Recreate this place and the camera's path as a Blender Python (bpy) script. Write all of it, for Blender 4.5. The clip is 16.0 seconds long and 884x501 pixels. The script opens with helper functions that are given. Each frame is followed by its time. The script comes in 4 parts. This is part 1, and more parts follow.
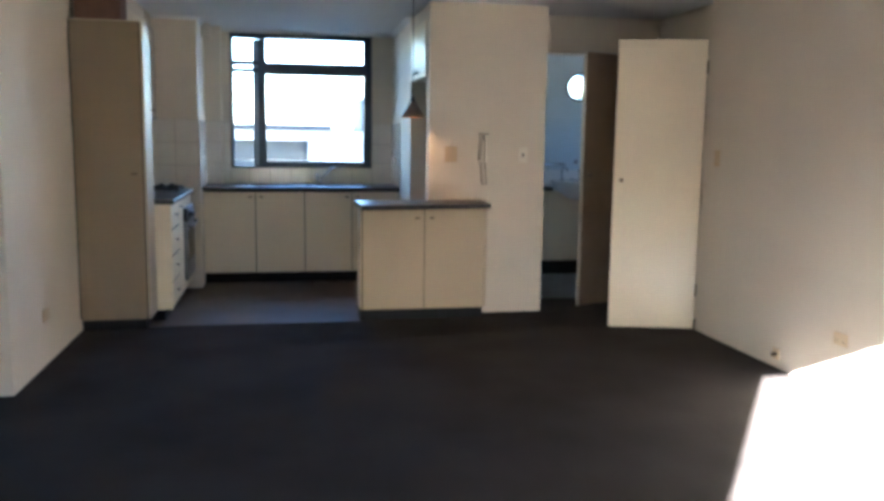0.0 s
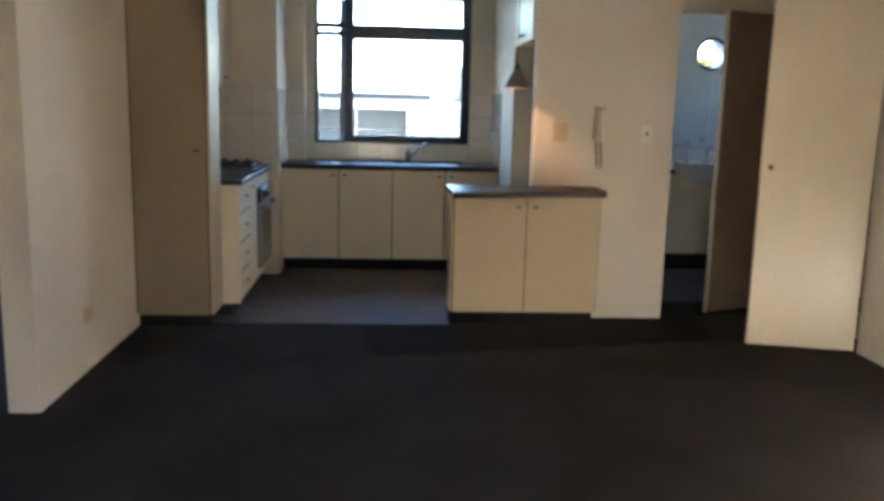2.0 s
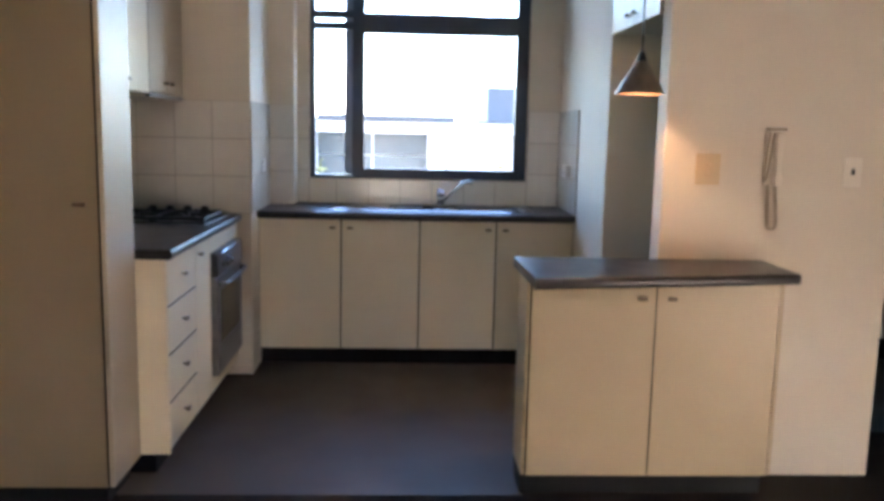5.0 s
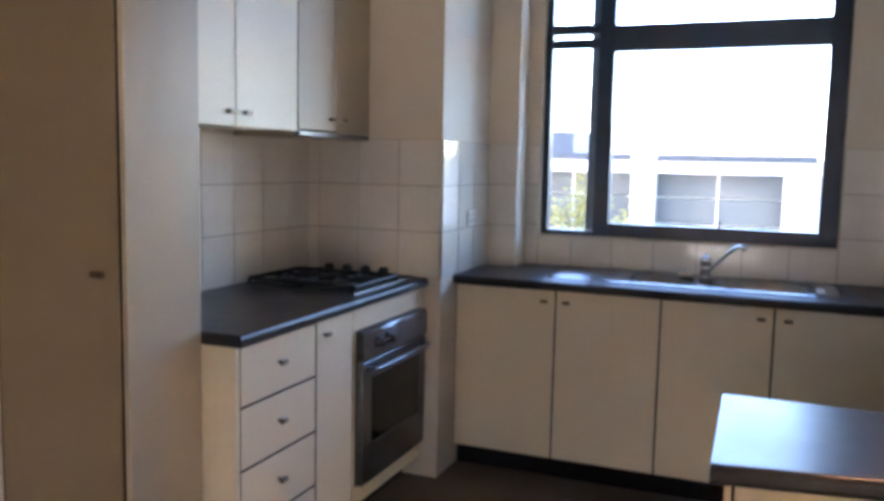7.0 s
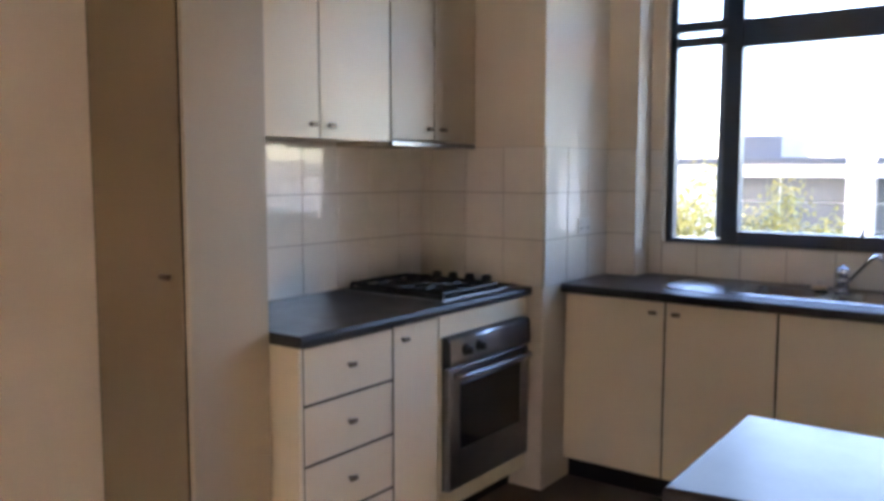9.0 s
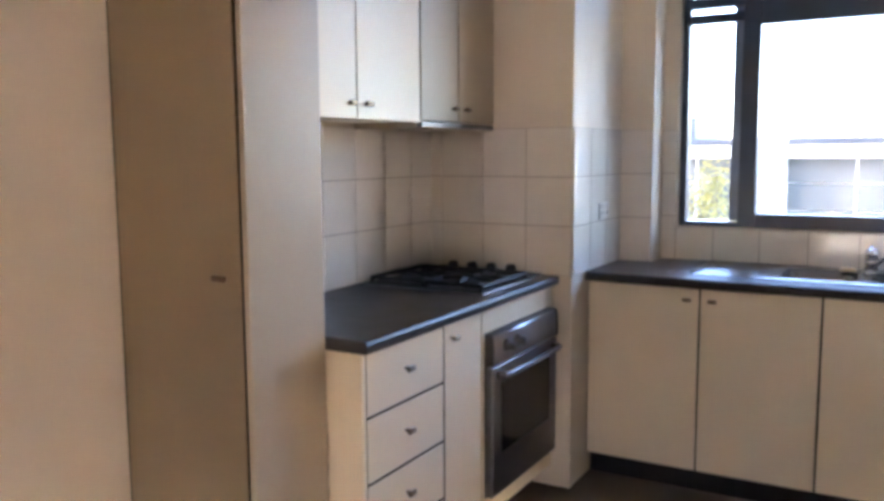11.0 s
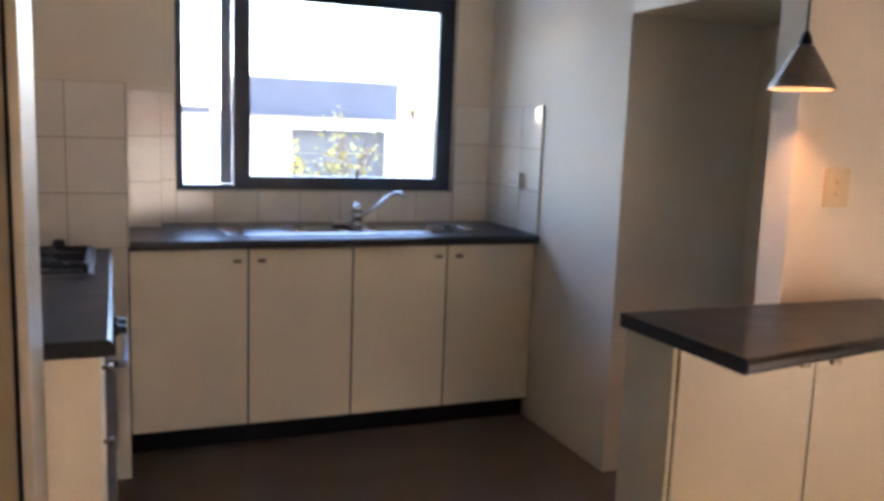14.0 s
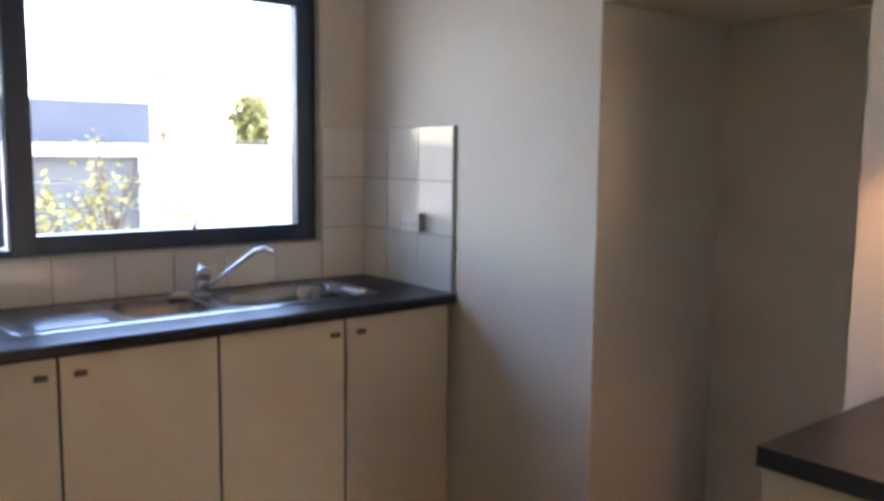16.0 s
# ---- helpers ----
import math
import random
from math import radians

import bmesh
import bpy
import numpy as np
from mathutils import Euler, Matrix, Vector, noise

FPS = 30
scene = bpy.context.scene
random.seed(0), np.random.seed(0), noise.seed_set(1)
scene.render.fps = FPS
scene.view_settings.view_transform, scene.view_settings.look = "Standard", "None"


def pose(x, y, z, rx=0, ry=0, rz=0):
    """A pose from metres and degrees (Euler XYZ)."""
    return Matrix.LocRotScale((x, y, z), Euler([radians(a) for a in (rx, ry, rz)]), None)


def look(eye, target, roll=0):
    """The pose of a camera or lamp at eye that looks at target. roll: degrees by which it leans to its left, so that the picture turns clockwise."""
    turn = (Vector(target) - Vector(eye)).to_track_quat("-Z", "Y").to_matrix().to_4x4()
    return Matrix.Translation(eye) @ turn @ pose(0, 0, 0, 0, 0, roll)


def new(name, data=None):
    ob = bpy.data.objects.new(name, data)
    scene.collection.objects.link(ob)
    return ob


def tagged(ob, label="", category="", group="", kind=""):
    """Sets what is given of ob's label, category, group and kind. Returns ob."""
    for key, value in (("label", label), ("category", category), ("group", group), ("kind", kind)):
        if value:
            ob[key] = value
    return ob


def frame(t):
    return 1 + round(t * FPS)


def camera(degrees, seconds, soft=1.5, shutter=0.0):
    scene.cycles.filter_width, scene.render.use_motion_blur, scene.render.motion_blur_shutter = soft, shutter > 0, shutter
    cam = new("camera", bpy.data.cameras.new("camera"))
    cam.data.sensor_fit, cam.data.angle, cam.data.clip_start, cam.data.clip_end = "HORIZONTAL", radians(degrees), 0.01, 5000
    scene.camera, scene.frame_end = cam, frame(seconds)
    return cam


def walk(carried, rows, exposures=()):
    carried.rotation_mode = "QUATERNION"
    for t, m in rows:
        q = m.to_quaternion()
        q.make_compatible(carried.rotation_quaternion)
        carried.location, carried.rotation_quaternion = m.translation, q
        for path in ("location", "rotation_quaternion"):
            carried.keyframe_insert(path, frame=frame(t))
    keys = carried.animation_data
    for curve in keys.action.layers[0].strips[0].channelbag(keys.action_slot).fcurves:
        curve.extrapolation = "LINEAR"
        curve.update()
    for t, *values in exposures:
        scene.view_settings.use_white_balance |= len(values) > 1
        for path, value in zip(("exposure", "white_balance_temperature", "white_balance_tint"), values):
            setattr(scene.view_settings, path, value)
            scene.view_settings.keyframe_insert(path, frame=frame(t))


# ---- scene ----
cam = camera(56.2, 16.0, soft=3.8)
EXPOSURE, SKY, LAMP_WATTS = 6.47, 0.03, 0.066
STOPS = [(0.0, -0.12, 5060, 12), (1.0, -0.28, 5180, 12), (1.5, -0.3, 5450, 12), (3.0, 0.07, 5680, 15), (5.5, 0.2, 5600, 22), (6.5, 0.12, 5520, 24), (8.0, 0.18, 5980, 28), (8.5, 0.02, 6000, 29), (9.0, -0.02, 6050, 28),
         (11.5, 0.58, 5800, 27), (12.5, 0.0, 5650, 23), (13.5, 0.15, 5980, 28), (14.5, 0.3, 6100, 28), (15.0, 0.4, 6200, 29), (16.0, 0.24, 6300, 30)]
PATH = [
    (0, (0.248, 0.186, 1.366), (0.618, 2.133, 1.099), 0.8),
    (0.5, (0.319, 0.321, 1.355), (0.631, 2.275, 1.06), 1.1),
    (1, (0.353, 0.449, 1.36), (0.594, 2.411, 1.058), 1.2),
    (1.5, (0.385, 0.766, 1.317), (0.551, 2.735, 1.007), 1.0),
    (2, (0.373, 1.081, 1.4), (0.509, 3.046, 1.056), 1.4),
    (2.5, (0.288, 1.469, 1.409), (0.45, 3.432, 1.059), 0.5),
    (3, (0.257, 1.807, 1.399), (0.46, 3.768, 1.061), 0.8),
    (3.2, (0.266, 1.98, 1.412), (0.469, 3.942, 1.077), 1.1),
    (5.3, (0.364, 3.538, 1.376), (0.398, 5.518, 1.096), 1.3),
    (5.5, (0.42, 3.691, 1.394), (0.395, 5.672, 1.12), 1.3),
    (6, (0.6, 3.97, 1.4), (0.343, 5.937, 1.148), 1.9),
    (6.5, (0.76, 4.251, 1.407), (0.265, 6.173, 1.168), 1.8),
    (7, (0.857, 4.522, 1.41), (0.109, 6.365, 1.198), 1.2),
    (7.5, (1.012, 4.641, 1.424), (0.014, 6.365, 1.244), 1.2),
    (8, (1.199, 4.707, 1.449), (0.07, 6.356, 1.387), 1.0),
    (8.3, (1.206, 4.702, 1.46), (0.072, 6.35, 1.448), 1.0),
    (8.5, (1.247, 4.736, 1.437), (0.076, 6.357, 1.429), 0.4),
    (9, (1.252, 4.749, 1.404), (0.067, 6.349, 1.211), 0.1),
    (9.2, (1.244, 4.752, 1.389), (0.067, 6.347, 1.119), -0.1),
    (11.5, (0.435, 4.671, 1.406), (-0.355, 6.499, 1.213), -1.0),
    (12, (0.138, 4.662, 1.402), (-0.115, 6.637, 1.21), 0.0),
    (12.5, (-0.06, 4.588, 1.382), (0.101, 6.568, 1.15), 0.7),
    (13, (-0.258, 4.508, 1.397), (0.14, 6.451, 1.138), 0.9),
    (13.5, (-0.463, 4.5, 1.386), (0.162, 6.38, 1.113), 1.0),
    (14, (-0.543, 4.58, 1.382), (0.192, 6.417, 1.092), 2.1),
    (14.5, (-0.526, 4.839, 1.389), (0.26, 6.657, 1.109), 2.7),
    (15, (-0.553, 5.165, 1.371), (0.382, 6.913, 1.098), 2.9),
    (15.5, (-0.586, 5.464, 1.378), (0.527, 7.104, 1.105), 2.1),
    (16, (-0.575, 5.727, 1.408), (0.668, 7.276, 1.174), 0.6),
]
walk(cam, [(t, look(eye, target, roll)) for t, eye, target, roll in PATH], exposures=[(t, EXPOSURE + e, k, tint) for t, e, k, tint in STOPS])

# ---- world, sun, large lights ----
SUN_WAY = Vector((0.71, 1.0, -0.487)).normalized()
world = bpy.data.worlds.new("sky_world")
world.use_nodes = True
wn = world.node_tree.nodes
sky = wn.new("ShaderNodeTexSky")
sky.sky_type, sky.sun_disc = "NISHITA", False
sky.sun_elevation = math.asin(-SUN_WAY.z)
sky.sun_rotation = math.atan2(-SUN_WAY.x, -SUN_WAY.y)
wn["Background"].inputs["Strength"].default_value = SKY
world.node_tree.links.new(sky.outputs["Color"], wn["Background"].inputs["Color"])
scene.world = world

sun = new("sun", bpy.data.lights.new("sun", "SUN"))
sun.data.energy, sun.data.angle, sun.data.color = 5.0, radians(0.5), (1.0, 0.895, 0.765)
sun.matrix_world = look((0, 0, 0), SUN_WAY)


# ---- materials ----


def material(name, colour, rough=0.5, metal=0.0, vary=0.06, scale=6.0, grain=0.0, grain_scale=300.0, bump=0.0, coat=0.0, tone=None, per_piece=0.0, spec=0.5):
    """A surface whose colour wanders at two scales, with a fine relief."""
    m = bpy.data.materials.new(name)
    m.use_nodes = True
    n, k = m.node_tree.nodes, m.node_tree.links
    b = n["Principled BSDF"]
    b.inputs["Metallic"].default_value = metal
    b.inputs["Coat Weight"].default_value = coat
    b.inputs["Specular IOR Level"].default_value = spec
    co = n.new("ShaderNodeTexCoord")
    big = n.new("ShaderNodeTexNoise")
    big.inputs["Scale"].default_value, big.inputs["Detail"].default_value = scale, 5.0
    k.new(co.outputs["Object"], big.inputs["Vector"])
    fine = n.new("ShaderNodeTexNoise")
    fine.inputs["Scale"].default_value, fine.inputs["Detail"].default_value = grain_scale, 3.0
    k.new(co.outputs["Object"], fine.inputs["Vector"])
    other = tone or tuple(c * (1 - 2 * vary) for c in colour)
    mix = n.new("ShaderNodeMix")
    mix.data_type = "RGBA"
    mix.inputs[6].default_value, mix.inputs[7].default_value = (*colour, 1), (*other, 1)
    ramp = n.new("ShaderNodeMapRange")
    ramp.inputs["From Min"].default_value, ramp.inputs["From Max"].default_value = 0.35, 0.7
    k.new(big.outputs["Fac"], ramp.inputs["Value"])
    k.new(ramp.outputs["Result"], mix.inputs[0])
    last = mix.outputs[2]
    if grain:
        g = n.new("ShaderNodeMix")
        g.data_type, g.blend_type = "RGBA", "MULTIPLY"
        gr = n.new("ShaderNodeMapRange")
        gr.inputs["From Min"].default_value, gr.inputs["From Max"].default_value = 0.3, 0.7
        gr.inputs["To Min"].default_value, gr.inputs["To Max"].default_value = 1 - grain, 1.0
        k.new(fine.outputs["Fac"], gr.inputs["Value"])
        g.inputs[0].default_value = 1.0
        k.new(last, g.inputs[6])
        k.new(gr.outputs["Result"], g.inputs[7])
        last = g.outputs[2]
    if per_piece:
        info = n.new("ShaderNodeObjectInfo")
        pr = n.new("ShaderNodeMapRange")
        pr.inputs["To Min"].default_value, pr.inputs["To Max"].default_value = 1 - per_piece, 1.0
        k.new(info.outputs["Random"], pr.inputs["Value"])
        p = n.new("ShaderNodeMix")
        p.data_type, p.blend_type = "RGBA", "MULTIPLY"
        p.inputs[0].default_value = 1.0
        k.new(last, p.inputs[6])
        k.new(pr.outputs["Result"], p.inputs[7])
        last = p.outputs[2]
    k.new(last, b.inputs["Base Color"])
    rr = n.new("ShaderNodeMapRange")
    rr.inputs["To Min"].default_value, rr.inputs["To Max"].default_value = max(0.02, rough - 0.06), min(1.0, rough + 0.06)
    k.new(big.outputs["Fac"], rr.inputs["Value"])
    k.new(rr.outputs["Result"], b.inputs["Roughness"])
    if bump:
        bp = n.new("ShaderNodeBump")
        bp.inputs["Strength"].default_value, bp.inputs["Distance"].default_value = bump, 0.004
        k.new(fine.outputs["Fac"], bp.inputs["Height"])
        k.new(bp.outputs["Normal"], b.inputs["Normal"])
    return m


def glowing(name, colour, strength):
    m = bpy.data.materials.new(name)
    m.use_nodes = True
    b = m.node_tree.nodes["Principled BSDF"]
    b.inputs["Base Color"].default_value = (*colour, 1)
    b.inputs["Emission Color"].default_value = (*colour, 1)
    b.inputs["Emission Strength"].default_value = strength
    return m


def glass(name, tint=(1, 1, 1), rough=0.0):
    m = bpy.data.materials.new(name)
    m.use_nodes = True
    n, k = m.node_tree.nodes, m.node_tree.links
    n.remove(n["Principled BSDF"])
    clear, shine, mix, fres = n.new("ShaderNodeBsdfTransparent"), n.new("ShaderNodeBsdfGlossy"), n.new("ShaderNodeMixShader"), n.new("ShaderNodeFresnel")
    clear.inputs["Color"].default_value = (*tint, 1)
    shine.inputs["Roughness"].default_value = rough
    fres.inputs["IOR"].default_value = 1.2
    k.new(fres.outputs["Fac"], mix.inputs["Fac"])
    k.new(clear.outputs[0], mix.inputs[1])
    k.new(shine.outputs[0], mix.inputs[2])
    k.new(mix.outputs[0], n["Material Output"].inputs["Surface"])
    return m


WALL = material("cream_wall_paint", (0.668, 0.59, 0.462), 0.62, vary=0.03, scale=1.3, grain=0.03, grain_scale=420, bump=0.08)
CEIL = material("white_ceiling_paint", (0.74, 0.73, 0.71), 0.8, vary=0.03, scale=1.5, bump=0.05)
CARPET = material("charcoal_carpet", (0.060, 0.0485, 0.0395), 0.97, vary=0.2, scale=1.7, grain=0.55, grain_scale=700, bump=0.9, spec=0.1)
VINYL = material("brown_vinyl_floor", (0.132, 0.096, 0.071), 0.52, vary=0.08, scale=3.0, grain=0.18, grain_scale=220, bump=0.05, spec=0.35)
LAMINATE = material("white_laminate", (0.74, 0.64, 0.45), 0.38, vary=0.02, scale=2.0, grain=0.02, grain_scale=500, bump=0.02)
# Pantry door tone, less than a third of the white laminate's value.
BEIGE = material("dark_beige_laminate", (0.235, 0.178, 0.103), 0.40, vary=0.03, scale=1.5, grain=0.03, grain_scale=500, bump=0.02)
# Peninsula laminate: one even cream, darker than the white laminate.
CREAM = material("warm_cream_laminate", (0.53, 0.415, 0.25), 0.38, vary=0.03, scale=1.6, grain=0.03, grain_scale=500, bump=0.02)
# Near-black cabinet bodies: shade between the fronts is put into this colour.
DARK_GAP = material("painted_gap_shade", (0.012, 0.009, 0.008), 0.9, spec=0.1)
BENCH = material("charcoal_laminate_benchtop", (0.036, 0.032, 0.031), 0.33, vary=0.10, scale=9, grain=0.45, grain_scale=260, bump=0.05, spec=0.36)
KICK = material("black_kickboard", (0.008, 0.008, 0.009), 0.65, vary=0.1, spec=0.25)
TILE = material("white_glazed_tile", (0.74, 0.69, 0.59), 0.06, vary=0.03, scale=9, per_piece=0.05, bump=0.01, grain_scale=30, spec=0.5)
GROUT = material("grey_grout", (0.40, 0.35, 0.275), 0.9, vary=0.12, scale=20)
STEEL = material("brushed_stainless_steel", (0.46, 0.45, 0.45), 0.28, 1.0, vary=0.04, scale=12, grain=0.08, grain_scale=400, bump=0.02)
SINK_STEEL = material("worn_stainless_steel", (0.40, 0.39, 0.385), 0.24, 1.0, vary=0.08, scale=14, grain=0.12, grain_scale=350, bump=0.03)
OVEN_STEEL = material("dark_brushed_steel", (0.26, 0.255, 0.255), 0.30, 1.0, vary=0.04, scale=12, grain=0.08, grain_scale=400, bump=0.02)
CHROME = material("chrome", (0.78, 0.78, 0.80), 0.10, 1.0, vary=0.02)
BRONZE = material("tarnished_bronze_knob", (0.22, 0.165, 0.115), 0.30, 1.0, vary=0.2, scale=60)
KNOB = material("dark_copper_knob", (0.13, 0.085, 0.055), 0.35, 0.6, vary=0.2, scale=60)
IRON = material("black_cast_iron", (0.018, 0.017, 0.017), 0.55, vary=0.1, scale=60, bump=0.2)
BLACK = material("black_plastic", (0.016, 0.016, 0.018), 0.35, vary=0.05)
BLACK_GLASS = material("black_oven_glass", (0.008, 0.008, 0.009), 0.10, vary=0.05, spec=0.22)
FRAME = material("navy_aluminium_frame", (0.022, 0.040, 0.068), 0.38, 0.0, vary=0.1, scale=10)
SASH = material("worn_blue_grey_aluminium", (0.16, 0.20, 0.27), 0.35, 0.2, vary=0.1, scale=10)
PLATE = material("black_enamel_plate", (0.012, 0.012, 0.013), 0.5, vary=0.1, scale=20, spec=0.15)
PANEL_STEEL = material("satin_steel_panel", (0.30, 0.30, 0.31), 0.36, 1.0, vary=0.04, scale=12, grain=0.08, grain_scale=400, bump=0.02)
# Darker laminate for the pantry side panel, hood body and hood-side doors.
HOOD_LAMINATE = material("darkened_cabinet_laminate", (0.43, 0.355, 0.245), 0.38, vary=0.03, scale=2.0, grain=0.02, grain_scale=500, bump=0.02)
PLASTIC = material("ivory_switch_plastic", (0.58, 0.445, 0.26), 0.35, vary=0.03)
SWITCH = material("white_switch_plastic", (0.72, 0.66, 0.54), 0.3, vary=0.02)
SOCKET = material("white_socket_plastic", (0.60, 0.57, 0.51), 0.35, vary=0.03)
PHONE = material("ivory_phone_plastic", (0.72, 0.65, 0.52), 0.4, vary=0.05, scale=20)
CORD = material("grey_brown_cord", (0.33, 0.27, 0.19), 0.6, vary=0.1)
DOOR_WHITE = material("cream_door_paint", (0.72, 0.63, 0.45), 0.22, vary=0.03, scale=1.6, grain=0.02, bump=0.03)
DOOR_BROWN = material("brown_varnished_door", (0.36, 0.25, 0.16), 0.42, vary=0.12, scale=3, grain=0.2, grain_scale=120)
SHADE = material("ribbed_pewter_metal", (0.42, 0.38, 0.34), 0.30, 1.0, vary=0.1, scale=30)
LINING = material("peach_enamel_lining", (0.30, 0.21, 0.15), 0.6, vary=0.05)
BOX = material("brown_cardboard", (0.16, 0.085, 0.055), 0.8, vary=0.1, scale=14)
BATH_WALL = material("pale_blue_bath_tile", (0.62, 0.69, 0.72), 0.2, vary=0.04, scale=3)
BATH_FLOOR = material("grey_bath_floor", (0.10, 0.10, 0.10), 0.4, vary=0.15, scale=8)
PORCELAIN = material("white_porcelain", (0.78, 0.78, 0.76), 0.1, vary=0.01)
RENDERED = material("white_rendered_wall", (0.80, 0.79, 0.76), 0.85, vary=0.05, scale=1.0, grain=0.05, grain_scale=60, bump=0.2)
BRICKY = material("brown_brick", (0.22, 0.15, 0.11), 0.9, vary=0.15, scale=2)
PANEL = material("grey_garage_panel", (0.100, 0.110, 0.108), 0.5, vary=0.08, scale=1.0)
ROOFING = material("slate_blue_cladding", (0.057, 0.068, 0.083), 0.6, vary=0.1, scale=0.8)
GROUND = material("pale_dry_ground", (0.30, 0.28, 0.23), 0.9, vary=0.2, scale=0.2, grain=0.3, grain_scale=4)
CONCRETE = material("grey_concrete", (0.36, 0.35, 0.33), 0.85, vary=0.12, scale=1.5, grain=0.1, grain_scale=40, bump=0.2)
BARK = material("brown_bark", (0.14, 0.10, 0.07), 0.9, vary=0.2, scale=12)
LEAF = material("yellow_green_leaf", (0.52, 0.44, 0.10), 0.5, vary=0.2, scale=3, tone=(0.30, 0.28, 0.07), per_piece=0.3)
TREE_LEAF = material("green_garden_leaf", (0.30, 0.28, 0.09), 0.5, vary=0.2, scale=3, tone=(0.15, 0.16, 0.055), per_piece=0.3)
SCREEN = material("dark_perforated_metal", (0.05, 0.055, 0.065), 0.5, 0.3, vary=0.1)
PANE = glass("clear_window_glass", (0.97, 0.985, 0.98))
BULB = glowing("lit_warm_bulb", (1.0, 0.62, 0.30), 5.0)

# ---- building helpers ----


def part(name, bm, mat, parent=None, label="", smooth=False):
    me = bpy.data.meshes.new(name)
    bmesh.ops.recalc_face_normals(bm, faces=bm.faces)
    if smooth:
        for f in bm.faces:
            f.smooth = True
    bm.to_mesh(me)
    bm.free()
    me.materials.append(mat)
    ob = new(name, me)
    if parent:
        ob.parent = parent
    if label:
        tagged(ob, label)
    return ob


def add_box(bm, x0, x1, y0, y1, z0, z1, bevel=0.0, segments=2):
    made = bmesh.ops.create_cube(bm, size=1.0, matrix=Matrix.Translation(((x0 + x1) / 2, (y0 + y1) / 2, (z0 + z1) / 2)) @ Matrix.Diagonal((x1 - x0, y1 - y0, z1 - z0, 1)))
    if bevel:
        edges = list({e for v in made["verts"] for e in v.link_edges})
        bmesh.ops.bevel(bm, geom=edges, offset=bevel, segments=segments, profile=0.6, affect="EDGES")
    return bm


def box(x0, x1, y0, y1, z0, z1, bevel=0.0, segments=2):
    return add_box(bmesh.new(), x0, x1, y0, y1, z0, z1, bevel, segments)


def lathe(profile, steps=24, m=Matrix(), bm=None):
    """Turns (radius, height) pairs about z."""
    bm = bm or bmesh.new()
    rings = []
    for r, z in profile:
        if r < 1e-5:
            rings.append([bm.verts.new(m @ Vector((0, 0, z)))])
        else:
            rings.append([bm.verts.new(m @ Vector((r * math.cos(a), r * math.sin(a), z))) for a in (2 * math.pi * i / steps for i in range(steps))])
    for a, b in zip(rings, rings[1:]):
        for i in range(steps):
            j = (i + 1) % steps
            if len(a) == 1 and len(b) > 1:
                bm.faces.new((a[0], b[i], b[j]))
            elif len(b) == 1 and len(a) > 1:
                bm.faces.new((a[i], b[0], a[j]))
            elif len(a) > 1:
                bm.faces.new((a[i], b[i], b[j], a[j]))
    return bm


def tube(points, radius, steps=8, bm=None):
    """A round bar along a polyline."""
    bm = bm or bmesh.new()
    pts = [Vector(p) for p in points]
    rings = []
    up = Vector((0.31, 0.17, 0.93)).normalized()
    for i, p in enumerate(pts):
        d = (pts[min(i + 1, len(pts) - 1)] - pts[max(i - 1, 0)]).normalized()
        u = d.cross(up).normalized()
        v = d.cross(u)
        rings.append([bm.verts.new(p + radius * (math.cos(a) * u + math.sin(a) * v)) for a in (2 * math.pi * k / steps for k in range(steps))])
    for a, b in zip(rings, rings[1:]):
        for k in range(steps):
            bm.faces.new((a[k], a[(k + 1) % steps], b[(k + 1) % steps], b[k]))
    bm.faces.new(rings[0])
    bm.faces.new(rings[-1])
    return bm


def curve_points(a, b, c, n=10):
    a, b, c = Vector(a), Vector(b), Vector(c)
    return [(1 - s) ** 2 * a + 2 * s * (1 - s) * b + s * s * c for s in (i / n for i in range(n + 1))]


def extrude_x(profile, x0, x1, bm=None):
    """A (y, z) outline drawn out from x0 to x1."""
    bm = bm or bmesh.new()
    a = [bm.verts.new((x0, y, z)) for y, z in profile]
    b = [bm.verts.new((x1, y, z)) for y, z in profile]
    n = len(profile)
    for i in range(n):
        bm.faces.new((a[i], a[(i + 1) % n], b[(i + 1) % n], b[i]))
    bm.faces.new(a)
    bm.faces.new(b)
    return bm


def extrude_y(profile, y0, y1, bm=None):
    """An (x, z) outline drawn out from y0 to y1."""
    bm = bm or bmesh.new()
    a = [bm.verts.new((x, y0, z)) for x, z in profile]
    b = [bm.verts.new((x, y1, z)) for x, z in profile]
    n = len(profile)
    for i in range(n):
        bm.faces.new((a[i], a[(i + 1) % n], b[(i + 1) % n], b[i]))
    bm.faces.new(a)
    bm.faces.new(b)
    return bm


def nosed(front, back, z0, z1, r=0.014):
    """Outline of a benchtop with a rolled front edge: (depth, height) pairs."""
    s = 1 if back > front else -1
    pts = [(back, z0)]
    for i in range(7):
        a = -math.pi / 2 - i * math.pi / 12
        pts.append((front + s * r + s * r * math.cos(a), z0 + r + r * math.sin(a)))
    for i in range(7):
        a = math.pi - i * math.pi / 12
        pts.append((front + s * r + s * r * math.cos(a), z1 - r + r * math.sin(a)))
    pts.append((back, z1))
    return pts


def empty(name, place=(0, 0, 0)):
    ob = new(name)
    ob.empty_display_size = 0.05
    ob.location = place
    return ob


def structure(ob, label="", category="wall"):
    return tagged(ob, label, category, kind="structure")


def wall_box(name, x0, x1, y0, y1, z0, z1, label, mat=None):
    return structure(part(name, box(x0, x1, y0, y1, z0, z1), mat or WALL), label)


